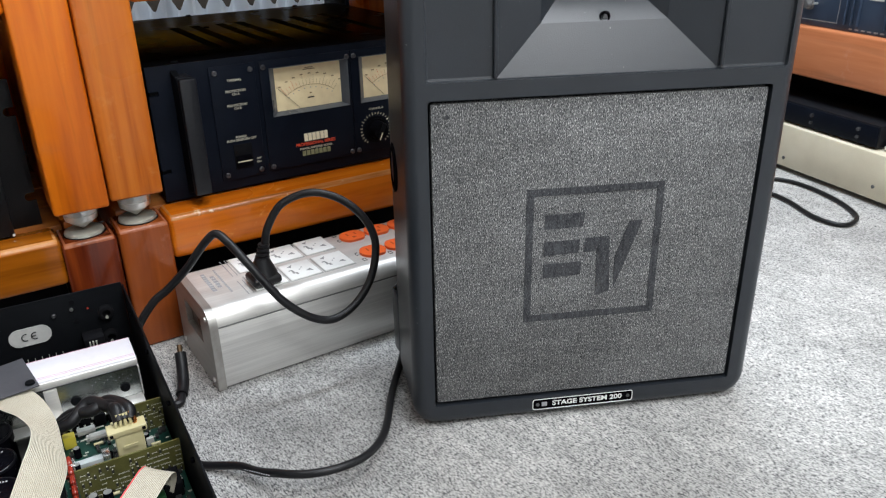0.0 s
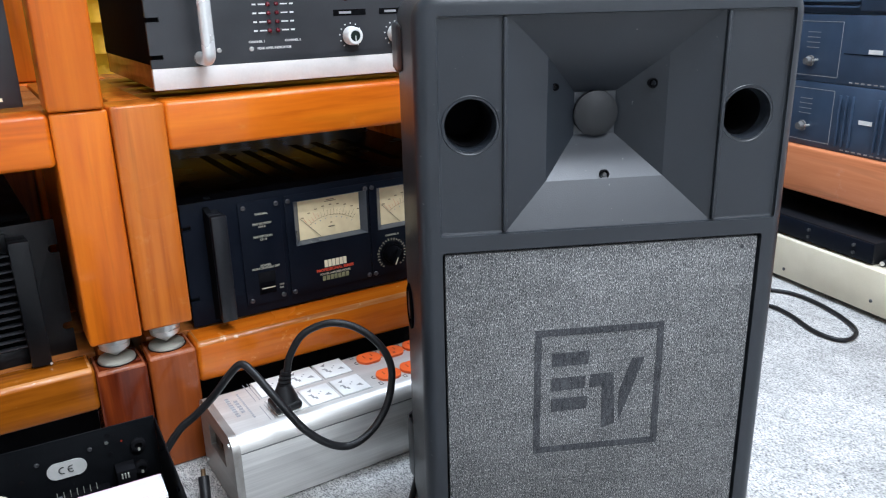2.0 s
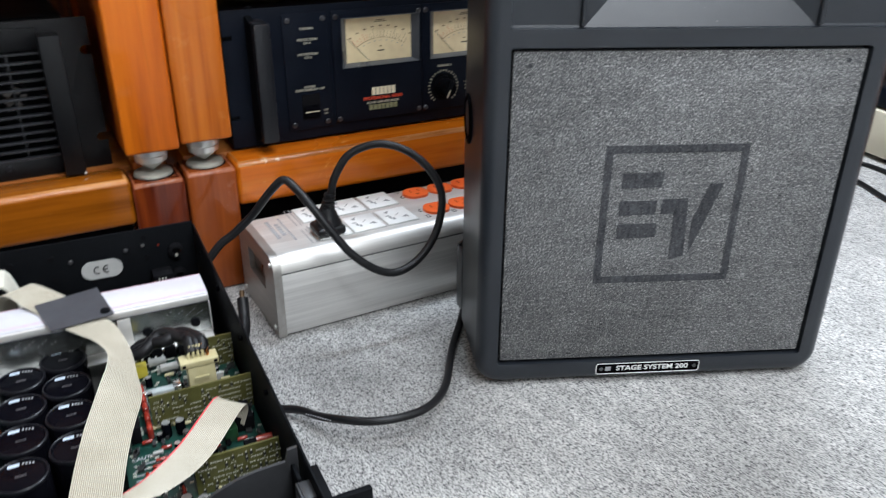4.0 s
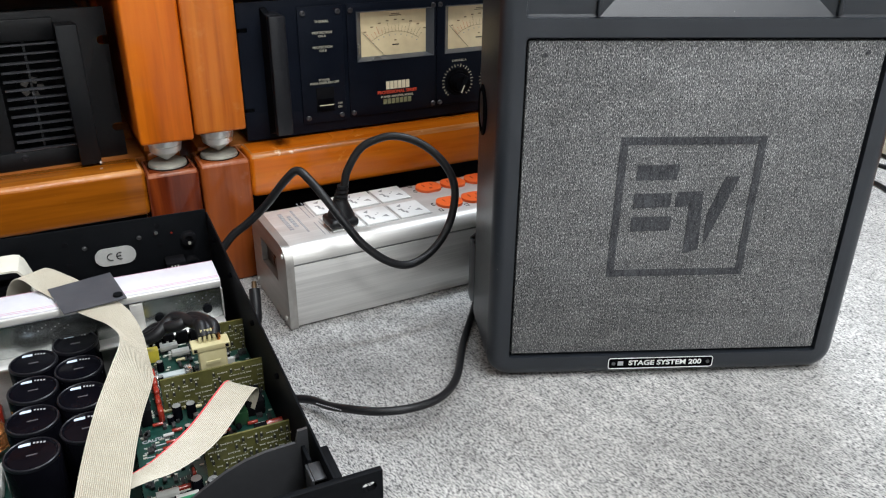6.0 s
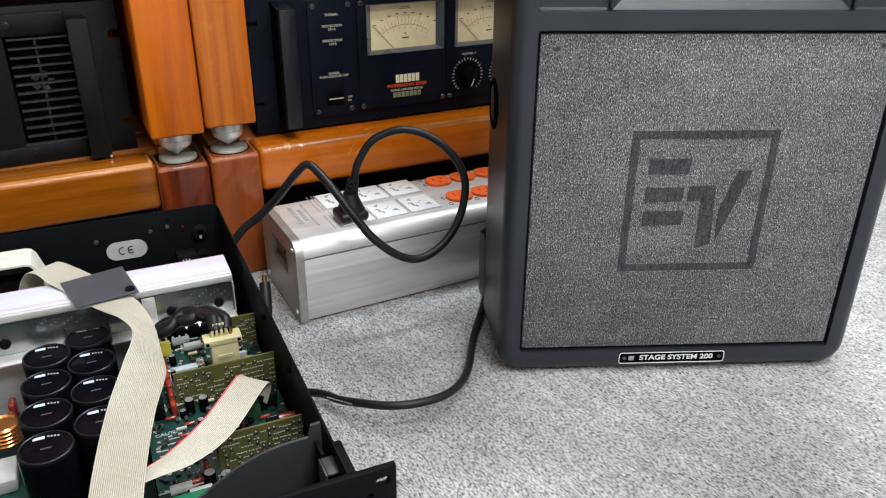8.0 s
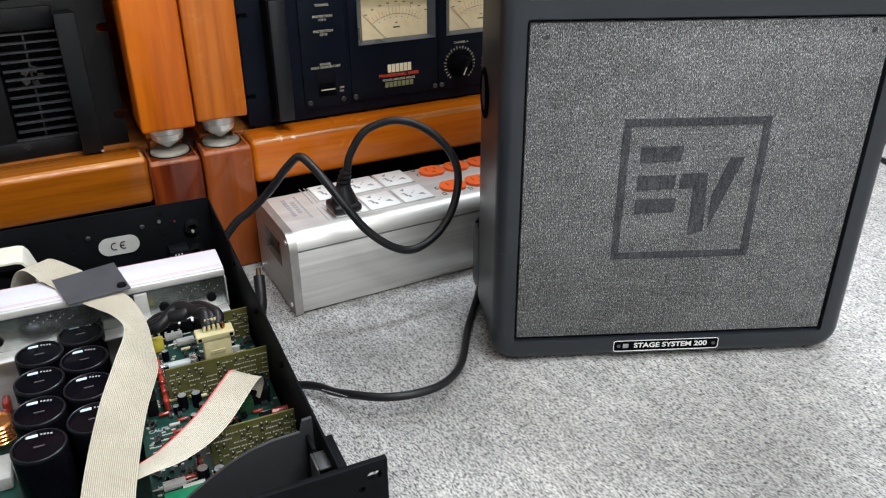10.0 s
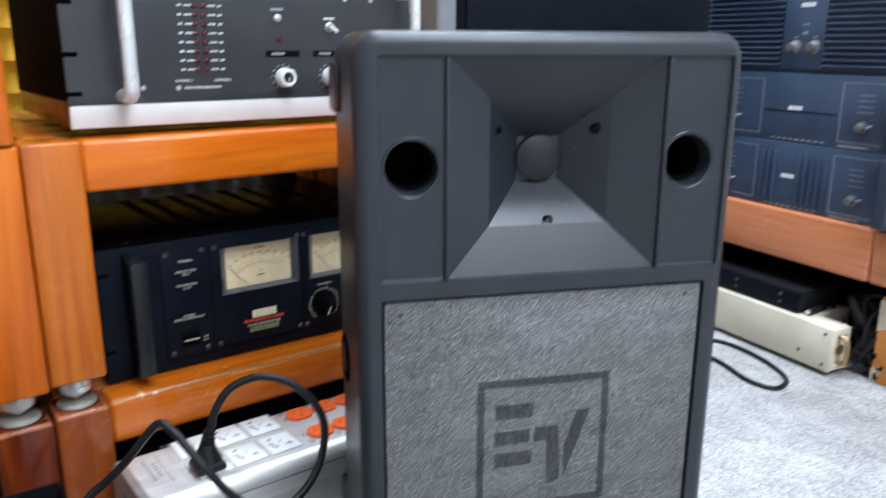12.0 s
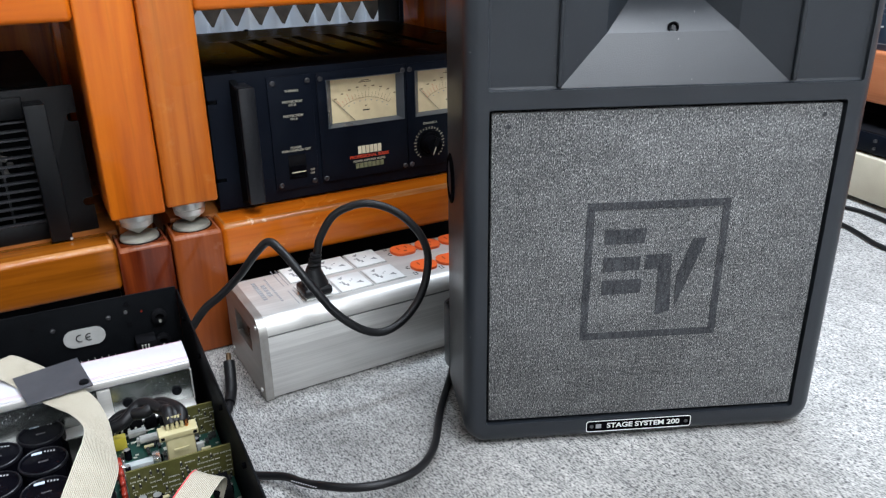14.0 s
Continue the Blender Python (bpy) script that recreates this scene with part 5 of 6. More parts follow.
for poly in ([(0.3145, 0.158), (0.2860, 0.158), (0.2900, 0.125), (0.3000, 0.104), (0.3145, 0.098)], [(0.3145, 0.028), (0.2990, 0.024), (0.3020, 0.003), (0.3145, 0.003)], [(0.2860, 0.158), (0.2400, 0.158), (0.2450, 0.149), (0.2870, 0.146)]):
    part("tape", prism(bmesh.new(), poly, -0.0012, -0.0002, "yz"), tape, carton, "torn packing tape")
part("flap", B(0.002, 0.002, 0.1605, 0.298, 0.155, 0.1635), card, carton)
part("flap", B(0.002, 0.160, 0.1605, 0.298, 0.313, 0.1635), card, carton)

pack = thing("power_adapter", pose(1.15, 0.70, 0.1637), "flat black power adapter lying on the cardboard box", "adapter")
part("case", B(0, -0.10, 0, 0.12, 0.06, 0.022, bev=0.005, seg=3), black_metal, pack)
part("cable", tube(bmesh.new(), [(0.03, 0.058, 0.008), (0.02, 0.085, 0.007), (0.05, 0.09, 0.006), (0.09, 0.088, 0.0055)], 0.003, 6, 8), rubber, pack)

# ---- opened amplifier on the carpet ----
chassis = thing("open_amplifier", pose(-0.154, 0.321, 0, 0, 0, 7.3), "opened black amplifier chassis with its circuit boards showing, on the carpet", "amplifier")
pcb = surface("green_circuit_board", (0.005, 0.030, 0.023), (0.010, 0.056, 0.042), 60, 0.35, 0, 0.00003, 600)
olive = surface("olive_circuit_board", (0.060, 0.059, 0.015), (0.100, 0.096, 0.027), 70, 0.4, 0, 0.00003, 600)
solder = surface("solder_and_trace", (0.45, 0.45, 0.38), (0.65, 0.65, 0.58), 300, 0.35, 0.5)
ribbon_mat = surface("cream_ribbon_cable", (0.42, 0.385, 0.305), (0.50, 0.465, 0.38), 12, 0.45, 0, 0.0, 100)
groove_shade = plain("brown_groove_shading", (0.20, 0.165, 0.11), 0.6)
red_edge = plain("red_ribbon_edge", (0.75, 0.08, 0.09), 0.5)
ivory = surface("ivory_nylon", (0.41, 0.36, 0.19), (0.50, 0.45, 0.26), 40, 0.4)
cap_sleeve = surface("black_capacitor_sleeve", (0.002, 0.002, 0.0035), (0.004, 0.004, 0.006), 30, 0.14, 0, 0, 100, (1, 1, 1), 0.0, 0.05, 4, 0.13)
cap_sleeve.node_tree.nodes["Principled BSDF"].inputs["IOR"].default_value = 1.25
rim_gloss = surface("glossy_rolled_rim", (0.005, 0.005, 0.007), (0.009, 0.009, 0.012), 40, 0.30, 0, 0, 100, (1, 1, 1), 0.0, 0.05, 4, 0.3)
brown_red = surface("red_brown_lacquer", (0.20, 0.018, 0.010), (0.31, 0.032, 0.018), 60, 0.25, 0, 0, 100, (1, 1, 1), 0.5)
plated = surface("dull_plated_steel", (0.19, 0.205, 0.20), (0.38, 0.395, 0.39), 18, 0.20, 0.9, 0.0, 100)
white_rail = surface("white_lacquered_rail", (0.53, 0.525, 0.56), (0.59, 0.585, 0.62), 12, 0.4)
pink_line = plain("pink_edge_line", (0.60, 0.38, 0.46), 0.5)
resist = surface("grey_cement_resistor", (0.34, 0.34, 0.32), (0.45, 0.45, 0.42), 80, 0.6)
copper = surface("enamelled_copper", (0.55, 0.20, 0.06), (0.68, 0.28, 0.09), 60, 0.25, 0.9)

part("side", B(-0.0018, 0, 0.004, 0, 0.428, 0.178, bev=0.0006), black_metal, chassis)
part("side", B(-0.43, 0, 0.004, -0.4282, 0.428, 0.178, bev=0.0006), black_metal, chassis)
part("back", B(-0.4281, 0.4262, 0.004, -0.0019, 0.428, 0.1815, bev=0.0006), black_metal, chassis)
part("bottom", B(-0.4281, 0.0, 0.004, -0.0019, 0.4261, 0.006), black_metal, chassis)
for x in (-0.41, -0.02):
    for y in (0.03, 0.39):
        part("foot", C((x, y, 0.002), 0.012, 0.004), rubber, chassis)
front = cut(B(-0.456, -0.0045, 0.003, 0.027, -0.0002, 0.178, bev=0.0006), [C((0.017, 0, z), 0.0032, 0.02, "y", 16) for z in (0.168, 0.013)] + [C((0.020, 0, z), 0.0032, 0.02, "y", 16) for z in (0.168, 0.013)] + [C((0.0105, 0, 0.160), 0.0022, 0.02, "y", 14)])
part("front_panel", front, black_metal, chassis)
part("front_return", B(-0.001, -0.0002, 0.150, 0.004, 0.030, 0.178, bev=0.0008), black_metal, chassis)
for y in (0.06, 0.13, 0.21, 0.30, 0.38):
    part("rivet", C((-0.003, y, 0.166), 0.0022, 0.0025, "x", 10), black_gloss, chassis)
for x in (-0.05, -0.135, -0.17, -0.30):
    for z in (0.172, 0.150):
        part("hole", C((x, 0.4259, z - 0.006 * (x < -0.1)), 0.0026, 0.0012, "y", 12), dark, chassis)
for x, z in ((-0.052, 0.165),):
    part("rivet", C((x, 0.4250, z), 0.0019, 0.003, "y", 12), bright_metal, chassis)
# jacks and a pin header just inside the back
header = part("pin_header", B(-0.0480, 0.4060, 0.1180, -0.0290, 0.4258, 0.1370, bev=0.0008), dark, chassis, "black pin header")
for k in range(3):
    part("pin", B(-0.0436 + 0.0030 * k, 0.4035, 0.1296, -0.0423 + 0.0030 * k, 0.4062, 0.1345), solder, header)
for z in (0.1260, 0.1539):
    jack = part("jack", lathe(bmesh.new(), (-0.0218, 0.4260, z), [(0.0075, 0), (0.0075, -0.006), (0.0055, -0.007), (0.0040, -0.007), (0.0038, -0.002)], "y", 18), dark, chassis, "black round jack")
    part("contact", C((-0.0218, 0.4200, z - 0.004), 0.0014, 0.003, "y", 8), solder, jack)
for x, z in ((-0.0684, 0.1618), (-0.1187, 0.1595)):
    part("rivet", lathe(bmesh.new(), (x, 0.4260, z), [(0.0024, 0), (0.0022, -0.0014), (0.0014, -0.0018), (0.0010, -0.0010)], "y", 14), bright_dim, chassis)
part("rust_spot", C((-0.0373, 0.4259, 0.1618), 0.0011, 0.0008, "y", 9), brown_red, chassis, "small rust-red spot")
for k in range(7):
    part("solder_pin", C((-0.1060 + 0.0063 * k, 0.4180, 0.1215), 0.0004, 0.008, "z", 6), solder, chassis)
part("rear_board", B(-0.1750, 0.3990, 0.1160, -0.0560, 0.4250, 0.1178), dark, chassis, "narrow black board inside the back")
lab = prism(bmesh.new(), [(-0.0925 + (0.0095 if c > 0 else -0.0095) + 0.0095 * c, 0.1465 + 0.0095 * s) for c, s in [(math.cos(a), math.sin(a)) for a in [2 * math.pi * (k + 0.5) / 32 for k in range(32)]]], 0.4248, 0.4260)
lab = part("mark_label", lab, surface("pale_grey_label", (0.40, 0.40, 0.385), (0.48, 0.48, 0.465), 60, 0.4), chassis, "pale oval conformity label")
for cx, bar in ((-0.0965, False), (-0.0880, True)):
    part("printed_mark", tube(bmesh.new(), [(cx + 0.0036 * math.cos(a), 0.4246, 0.1465 + 0.0036 * math.sin(a)) for a in [radians(70 + 22 * k) for k in range(11)]], 0.0006, 2, 6), print_black, lab)
    if bar:
        part("printed_mark", B(cx - 0.0034, 0.4242, 0.1460, cx + 0.0006, 0.4247, 0.1470), print_black, lab)

# heat-sink rail with the plated plate below it
part("rail", B(-0.40, 0.2925, 0.1600, -0.0128, 0.3312, 0.169, bev=0.0008), white_rail, chassis, "white heat-sink rail")
for y in (0.2960, 0.2985, 0.3295):
    part("rail_line", B(-0.3995, y, 0.1691, -0.0132, y + 0.0006, 0.16925), pink_line, chassis, "thin pink line along the rail")
part("rail_edge", B(-0.40, 0.2895, 0.1625, -0.0130, 0.2924, 0.1680, bev=0.0006), alu_top, chassis)
part("rail_plate", B(-0.40, 0.2925, 0.1310, -0.0135, 0.2945, 0.1598), plated, chassis, "plated steel plate")
part("rail_end", B(-0.0134, 0.2900, 0.1310, -0.0125, 0.3300, 0.1598), alu_top, chassis)
part("rail_foot", B(-0.40, 0.2760, 0.1300, -0.0135, 0.2924, 0.1318, bev=0.0004), alu_top, chassis)
part("rail_body", B(-0.40, 0.2955, 0.060, -0.0145, 0.3260, 0.1595), alu, chassis)
for x in (-0.0266, -0.067, -0.196, -0.26):
    part("plate_screw", lathe(bmesh.new(), (x, 0.2925, 0.1420), [(0.0044, 0), (0.0040, -0.002), (0.002, -0.003), (0.0003, -0.003)], "y", 14), black_metal, chassis)
for x0 in (-0.052, -0.170):
    for k in range(11):
        part("stamped_dot", C((x0 + 0.0032 * k, 0.2923, 0.1525 + 0.0024 * (k % 3) - 0.0003 * k), 0.0004, 0.0006, "y", 6), print_grey, chassis)
part("rail_joint", B(-0.0895, 0.2890, 0.1320, -0.0790, 0.2924, 0.1600, bev=0.0008), alu_top, chassis, "pale metal joint")

# boards
part("main_board", B(-0.103, 0.035, 0.1195, -0.004, 0.289, 0.1215, bev=0.0003), pcb, chassis, "green main circuit board")
part("lower_board", B(-0.425, 0.02, 0.0745, -0.105, 0.290, 0.0765), pcb, chassis, "green lower circuit board")
part("standoff", B(-0.100, 0.036, 0.006, -0.096, 0.288, 0.119), plated, chassis)
part("standoff", B(-0.40, 0.03, 0.006, -0.39, 0.28, 0.0744), plated, chassis)
random.seed(3)


def upright_board(x0, x1, y, z0, z1):
    b = part("daughter_board", B(x0, y, z0, x1, y + 0.0016, z1), olive, chassis, "olive upright circuit board")
    bits, marks = bmesh.new(), bmesh.new()
    nx, nz = int((x1 - x0) / 0.0043), 6
    for i in range(nx):
        for j in range(nz):
            x, z = x0 + 0.004 + i * 0.0043 + random.uniform(-0.0006, 0.0006), z0 + 0.003 + j * (z1 - z0 - 0.004) / nz
            kind = random.random()
            if kind < 0.55:
                bx(bits, x - 0.0016, y - 0.0004, z - 0.0002, x + 0.0016, y - 0.0001, z + 0.0002)
                bx(bits, x - 0.0018, y - 0.0007, z - 0.0005, x - 0.0012, y - 0.0001, z + 0.0005)
                bx(bits, x + 0.0012, y - 0.0007, z - 0.0005, x + 0.0018, y - 0.0001, z + 0.0005)
            elif kind < 0.85:
                bx(marks, x - 0.0009, y - 0.0009, z - 0.0014, x + 0.0009, y - 0.0001, z + 0.0014)
                bx(bits, x - 0.0004, y - 0.0010, z - 0.0021, x + 0.0004, y - 0.0001, z - 0.0014)
                bx(bits, x - 0.0004, y - 0.0010, z + 0.0014, x + 0.0004, y - 0.0001, z + 0.0021)
    tagged(part("solder_joints", bits, solder, b), kind="stuff")
    tagged(part("chip_row", marks, print_black, b), kind="stuff")


upright_board(-0.079, -0.0035, 0.180, 0.1215, 0.1515)
upright_board(-0.0615, -0.0040, 0.096, 0.1215, 0.1515)
upright_board(-0.032, -0.0045, 0.247, 0.1215, 0.1500)


cap_grey = plain("dim_grey_stamp", (0.06, 0.055, 0.06), 0.5)


def can(x, y, z0, r, h, m=None):
    """An electrolytic capacitor with a rolled rim."""
    c = part("capacitor", lathe(bmesh.new(), (x, y, z0), [(r * 0.97, 0), (r, 0.001), (r, h - 0.0028), (r * 0.985, h - 0.0012), (r * 0.94, h), (r * 0.89, h + 0.0002), (r * 0.86, h - 0.0002), (r * 0.83, h - 0.0009), (r * 0.05, h - 0.0008)], "z", 28), m or cap_sleeve, chassis, "black electrolytic capacitor")
    return c


for j in range(4):
    for x, y in ((-0.1660, 0.1455 + 0.0395 * j), (-0.1312 - 0.0013 * j, 0.1610 + 0.0402 * j)):
        c = can(x, y, 0.0765, 0.0178, 0.064)
        part("cap_rim", lathe(bmesh.new(), (x, y, 0.1405), [(0.0176, -0.0024), (0.0179, -0.0013), (0.0175, 0.0001), (0.0168, 0.0005), (0.0162, 0.0002), (0.0161, -0.0010)], "z", 28), rim_gloss, c)
        part("cap_mark", B(x - 0.0082, y + 0.0104, 0.1399, x - 0.0008, y + 0.0134, 0.14005), print_blue, c)
        for k in range(4):
            part("cap_mark", B(x + 0.0008 + 0.0021 * k, y + 0.0114 - 0.0005 * k, 0.1399, x + 0.0021 + 0.0021 * k, y + 0.0132 - 0.0005 * k, 0.14005), print_grey, c)
        part("cap_mark", B(x - 0.0035, y - 0.0008, 0.1396, x + 0.0035, y + 0.0006, 0.13980), cap_grey, c)

# smaller parts on the main board
for k in range(5):
    y = 0.2200 - 0.0128 * k
    part("lacquered_capacitor", B(-0.0845, y, 0.1216, -0.0800, y + 0.0108, 0.1330, bev=0.0021, seg=3), brown_red, chassis, "red-brown dipped capacitor")
for k in range(2):
    y = 0.280 - 0.020 * k
    part("lacquered_capacitor", B(-0.205, y, 0.0766, -0.199, y + 0.013, 0.092, bev=0.0025, seg=3), brown_red, chassis, "red-brown dipped capacitor")
silver_top = surface("capacitor_top", (0.35, 0.35, 0.34), (0.48, 0.48, 0.47), 60, 0.3, 0.7)
for x, y, r, h in ((-0.071, 0.170, 0.0036, 0.012), (-0.061, 0.169, 0.0036, 0.012), (-0.045, 0.128, 0.0035, 0.010), (-0.070, 0.084, 0.0040, 0.013), (-0.060, 0.080, 0.0040, 0.012), (-0.088, 0.268, 0.003, 0.010), (-0.017, 0.205, 0.0038, 0.010), (-0.075, 0.240, 0.0028, 0.009)):
    c = can(x, y, 0.1216, r, h)
    part("cap_top", C((x, y, 0.1216 + h - 0.0004), r * 0.85, 0.0012, "z", 14), silver_top, c)
random.seed(29)
film = surface("dark_film_block", (0.05, 0.045, 0.04), (0.09, 0.08, 0.07), 60, 0.4)
for _ in range(34):
    x, y = random.uniform(-0.078, -0.010), random.choice((random.uniform(0.104, 0.172), random.uniform(0.190, 0.240), random.uniform(0.056, 0.090)))
    kind = random.random()
    if kind < 0.4:
        h = random.uniform(0.006, 0.010)
        c = can(x, y, 0.1216, 0.0025, h)
        part("cap_top", C((x, y, 0.1213 + h), 0.0021, 0.0010, "z", 12), silver_top, c)
    elif kind < 0.75:
        part("film_capacitor", B(x - 0.0030, y - 0.0016, 0.1216, x + 0.0030, y + 0.0016, 0.1216 + random.uniform(0.005, 0.009), bev=0.0006), random.choice((film, film, resist, brown_red)), chassis)
    else:
        tr = part("transistor", C((x, y, 0.1255), 0.0024, 0.0055, "z", 12, bev=0.0004), film, chassis)
        for k in (-1, 0, 1):
            part("leg", C((x + 0.0012 * k, y, 0.1222), 0.0003, 0.0014, "z", 5), solder, tr)
part("relay_block", B(-0.0965, 0.169, 0.1216, -0.0885, 0.206, 0.1360, bev=0.0008), dark, chassis, "black relay block")
part("yellow_capacitor", B(-0.0835, 0.2540, 0.1216, -0.0740, 0.2620, 0.1330, bev=0.001), surface("yellow_film", (0.55, 0.45, 0.04), (0.66, 0.55, 0.06), 60, 0.35), chassis, "yellow film capacitor")
part("green_trimmer", B(-0.034, 0.142, 0.1216, -0.024, 0.152, 0.133, bev=0.0008), surface("green_moulding", (0.01, 0.045, 0.016), (0.016, 0.065, 0.024), 60, 0.35), chassis, "green trimmer block")
part("blue_capacitor", C((-0.058, 0.129, 0.127), 0.0046, 0.011, "z", 18, bev=0.0008), surface("violet_sleeve", (0.05, 0.03, 0.22), (0.07, 0.05, 0.30), 60, 0.3), chassis, "violet capacitor")
for x, y, m in ((-0.0065, 0.131, brown_red), (-0.055, 0.066, brown_red)):
    part("diode", C((x, y, 0.126), 0.003, 0.014, "x", 12), m, chassis)
part("fusible_tube", C((-0.082, 0.0895, 0.1255), 0.0019, 0.024, "x", 12, bev=0.0006), brown_red, chassis, "red glass tube")
for x, y in ((-0.0885, 0.0850), (-0.077, 0.077), (-0.065, 0.266), (-0.057, 0.254)):
    r = part("resistor", tube(bmesh.new(), [(x - 0.007, y, 0.127), (x - 0.005, y, 0.127), (x + 0.005, y, 0.127), (x + 0.007, y, 0.127)], 0.0034, 3, 10), resist, chassis, "grey resistor")
    for s in (-1, 1):
        part("wire_end", C((x + 0.010 * s, y, 0.1265), 0.0005, 0.008, "x", 6), solder, r)
part("relay", B(-0.096, 0.064, 0.1216, -0.071, 0.076, 0.130, bev=0.0008), surface("bright_green_plastic", (0.010, 0.17, 0.08), (0.016, 0.23, 0.11), 60, 0.35), chassis, "bright green relay")
part("chip", B(-0.0225, 0.127, 0.1230, -0.0095, 0.134, 0.1270, bev=0.0004), dark, chassis)
for k in range(4):
    part("chip_leg", B(-0.0212 + 0.003 * k, 0.1255, 0.1216, -0.0202 + 0.003 * k, 0.1275, 0.1262), solder, chassis)
part("chip", B(-0.085, 0.075, 0.1220, -0.068, 0.083, 0.1270, bev=0.0004), dark, chassis)
scatter, dots = bmesh.new(), bmesh.new()
for _ in range(520):
    x, y = random.uniform(-0.100, -0.006), random.uniform(0.04, 0.286)
    if random.random() < 0.45:
        bx(scatter, x - 0.0012, y - 0.0028, 0.1216, x + 0.0012, y + 0.0028, 0.1240)
    bx(dots, x - 0.0014, y + 0.003, 0.1216, x + 0.0014, y + 0.0045, 0.1222)
for _ in range(120):
    x, y = random.uniform(-0.40, -0.195), random.uniform(0.03, 0.28)
    bx(scatter, x - 0.002, y - 0.003, 0.0766, x + 0.002, y + 0.003, 0.0766 + random.uniform(0.003, 0.012))
    bx(dots, x - 0.002, y + 0.004, 0.0766, x + 0.002, y + 0.006, 0.0775)
tagged(part("component_scatter", scatter, print_black, chassis), kind="stuff")
random.seed(11)
for _ in range(60):
    x, y = random.uniform(-0.098, -0.008), random.uniform(0.05, 0.284)
    lean = random.choice(("x", "y"))
    part("small_resistor", C((x, y, 0.1238), 0.0014, 0.0075, lean, 10, bev=0.0004), random.choice((brown_red, resist, ivory, dark)), chassis)
tagged(part("solder_dots", dots, solder, chassis), kind="stuff")
for k in range(7):
    part("printed_bar", B(-0.098, 0.144 - 0.0055 * k, 0.1216, -0.098 + 0.012 + 0.014 * random.random(), 0.1451 - 0.0055 * k, 0.1218), print_grey, chassis)
words("lettering", "CAUTION", 0.0048, Matrix.Translation((-0.0985, 0.1515, 0.1217)), print_grey, chassis, "LEFT")
for k in range(6):
    part("heat_fin_pin", B(-0.088 + 0.0055 * k, 0.270, 0.1216, -0.0862 + 0.0055 * k, 0.272, 0.1290), solder, chassis)
for k in range(5):
    part("transistor", B(-0.090 + 0.0110 * k, 0.2725, 0.1235, -0.0810 + 0.0110 * k, 0.2765, 0.1345, bev=0.0005), dark, chassis)
part("fuse", B(-0.084, 0.219, 0.1216, -0.052, 0.226, 0.1285, bev=0.001), surface("clear_grey_fuse", (0.30, 0.34, 0.34), (0.42, 0.46, 0.46), 60, 0.15), chassis, "glass fuse in a clip")
for x in (-0.084, -0.058):
    part("fuse_clip", B(x, 0.217, 0.1216, x + 0.006, 0.228, 0.1310, bev=0.0008), bright_metal, chassis)

plugin = part("wire_connector", B(-0.0468, 0.206, 0.1216, -0.0256, 0.219, 0.1512, bev=0.001), ivory, chassis, "ivory wire connector")
part("connector_flange", B(-0.0515, 0.2055, 0.1513, -0.0222, 0.2195, 0.1565, bev=0.0008), ivory, plugin)
for x in (-0.0489, -0.0248):
    part("connector_hole", B(x - 0.0013, 0.2050, 0.1528, x + 0.0013, 0.2056, 0.1553), dark, plugin)
part("connector_key", B(-0.0420, 0.2048, 0.1400, -0.0310, 0.2060, 0.1425), ivory, plugin)
for k in range(5):
    x = -0.0442 + 0.0036 * k
    m = copper if k == 4 else ivory
    part("wire", tube(bmesh.new(), [(x, 0.2125, 0.1560), (x + 0.0005, 0.2135, 0.160), (x * 0.6 - 0.0150, 0.2165, 0.1655)], 0.0013, 5, 8), m, plugin)
sleeve = surface("black_cable_sleeve", (0.005, 0.005, 0.006), (0.010, 0.010, 0.011), 60, 0.4, 0, 0.0001, 500, (1, 1, 1), 0, 0.08, 4, 0.25)
for k, off in enumerate((0.0, 0.006, -0.005)):
    part("cable_sleeve", tube(bmesh.new(), [(-0.037 + off * 0.7, 0.2150, 0.1590), (-0.037 + off * 0.8, 0.224, 0.1635 + 0.001 * k), (-0.044, 0.240 + off, 0.1620), (-0.058, 0.250 - off, 0.1560 + 0.002 * k), (-0.075, 0.252 + off, 0.1510), (-0.094, 0.250 - off, 0.1420), (-0.108, 0.249, 0.1250)], 0.0050, 7, 12), sleeve, chassis, "black sleeved wires")


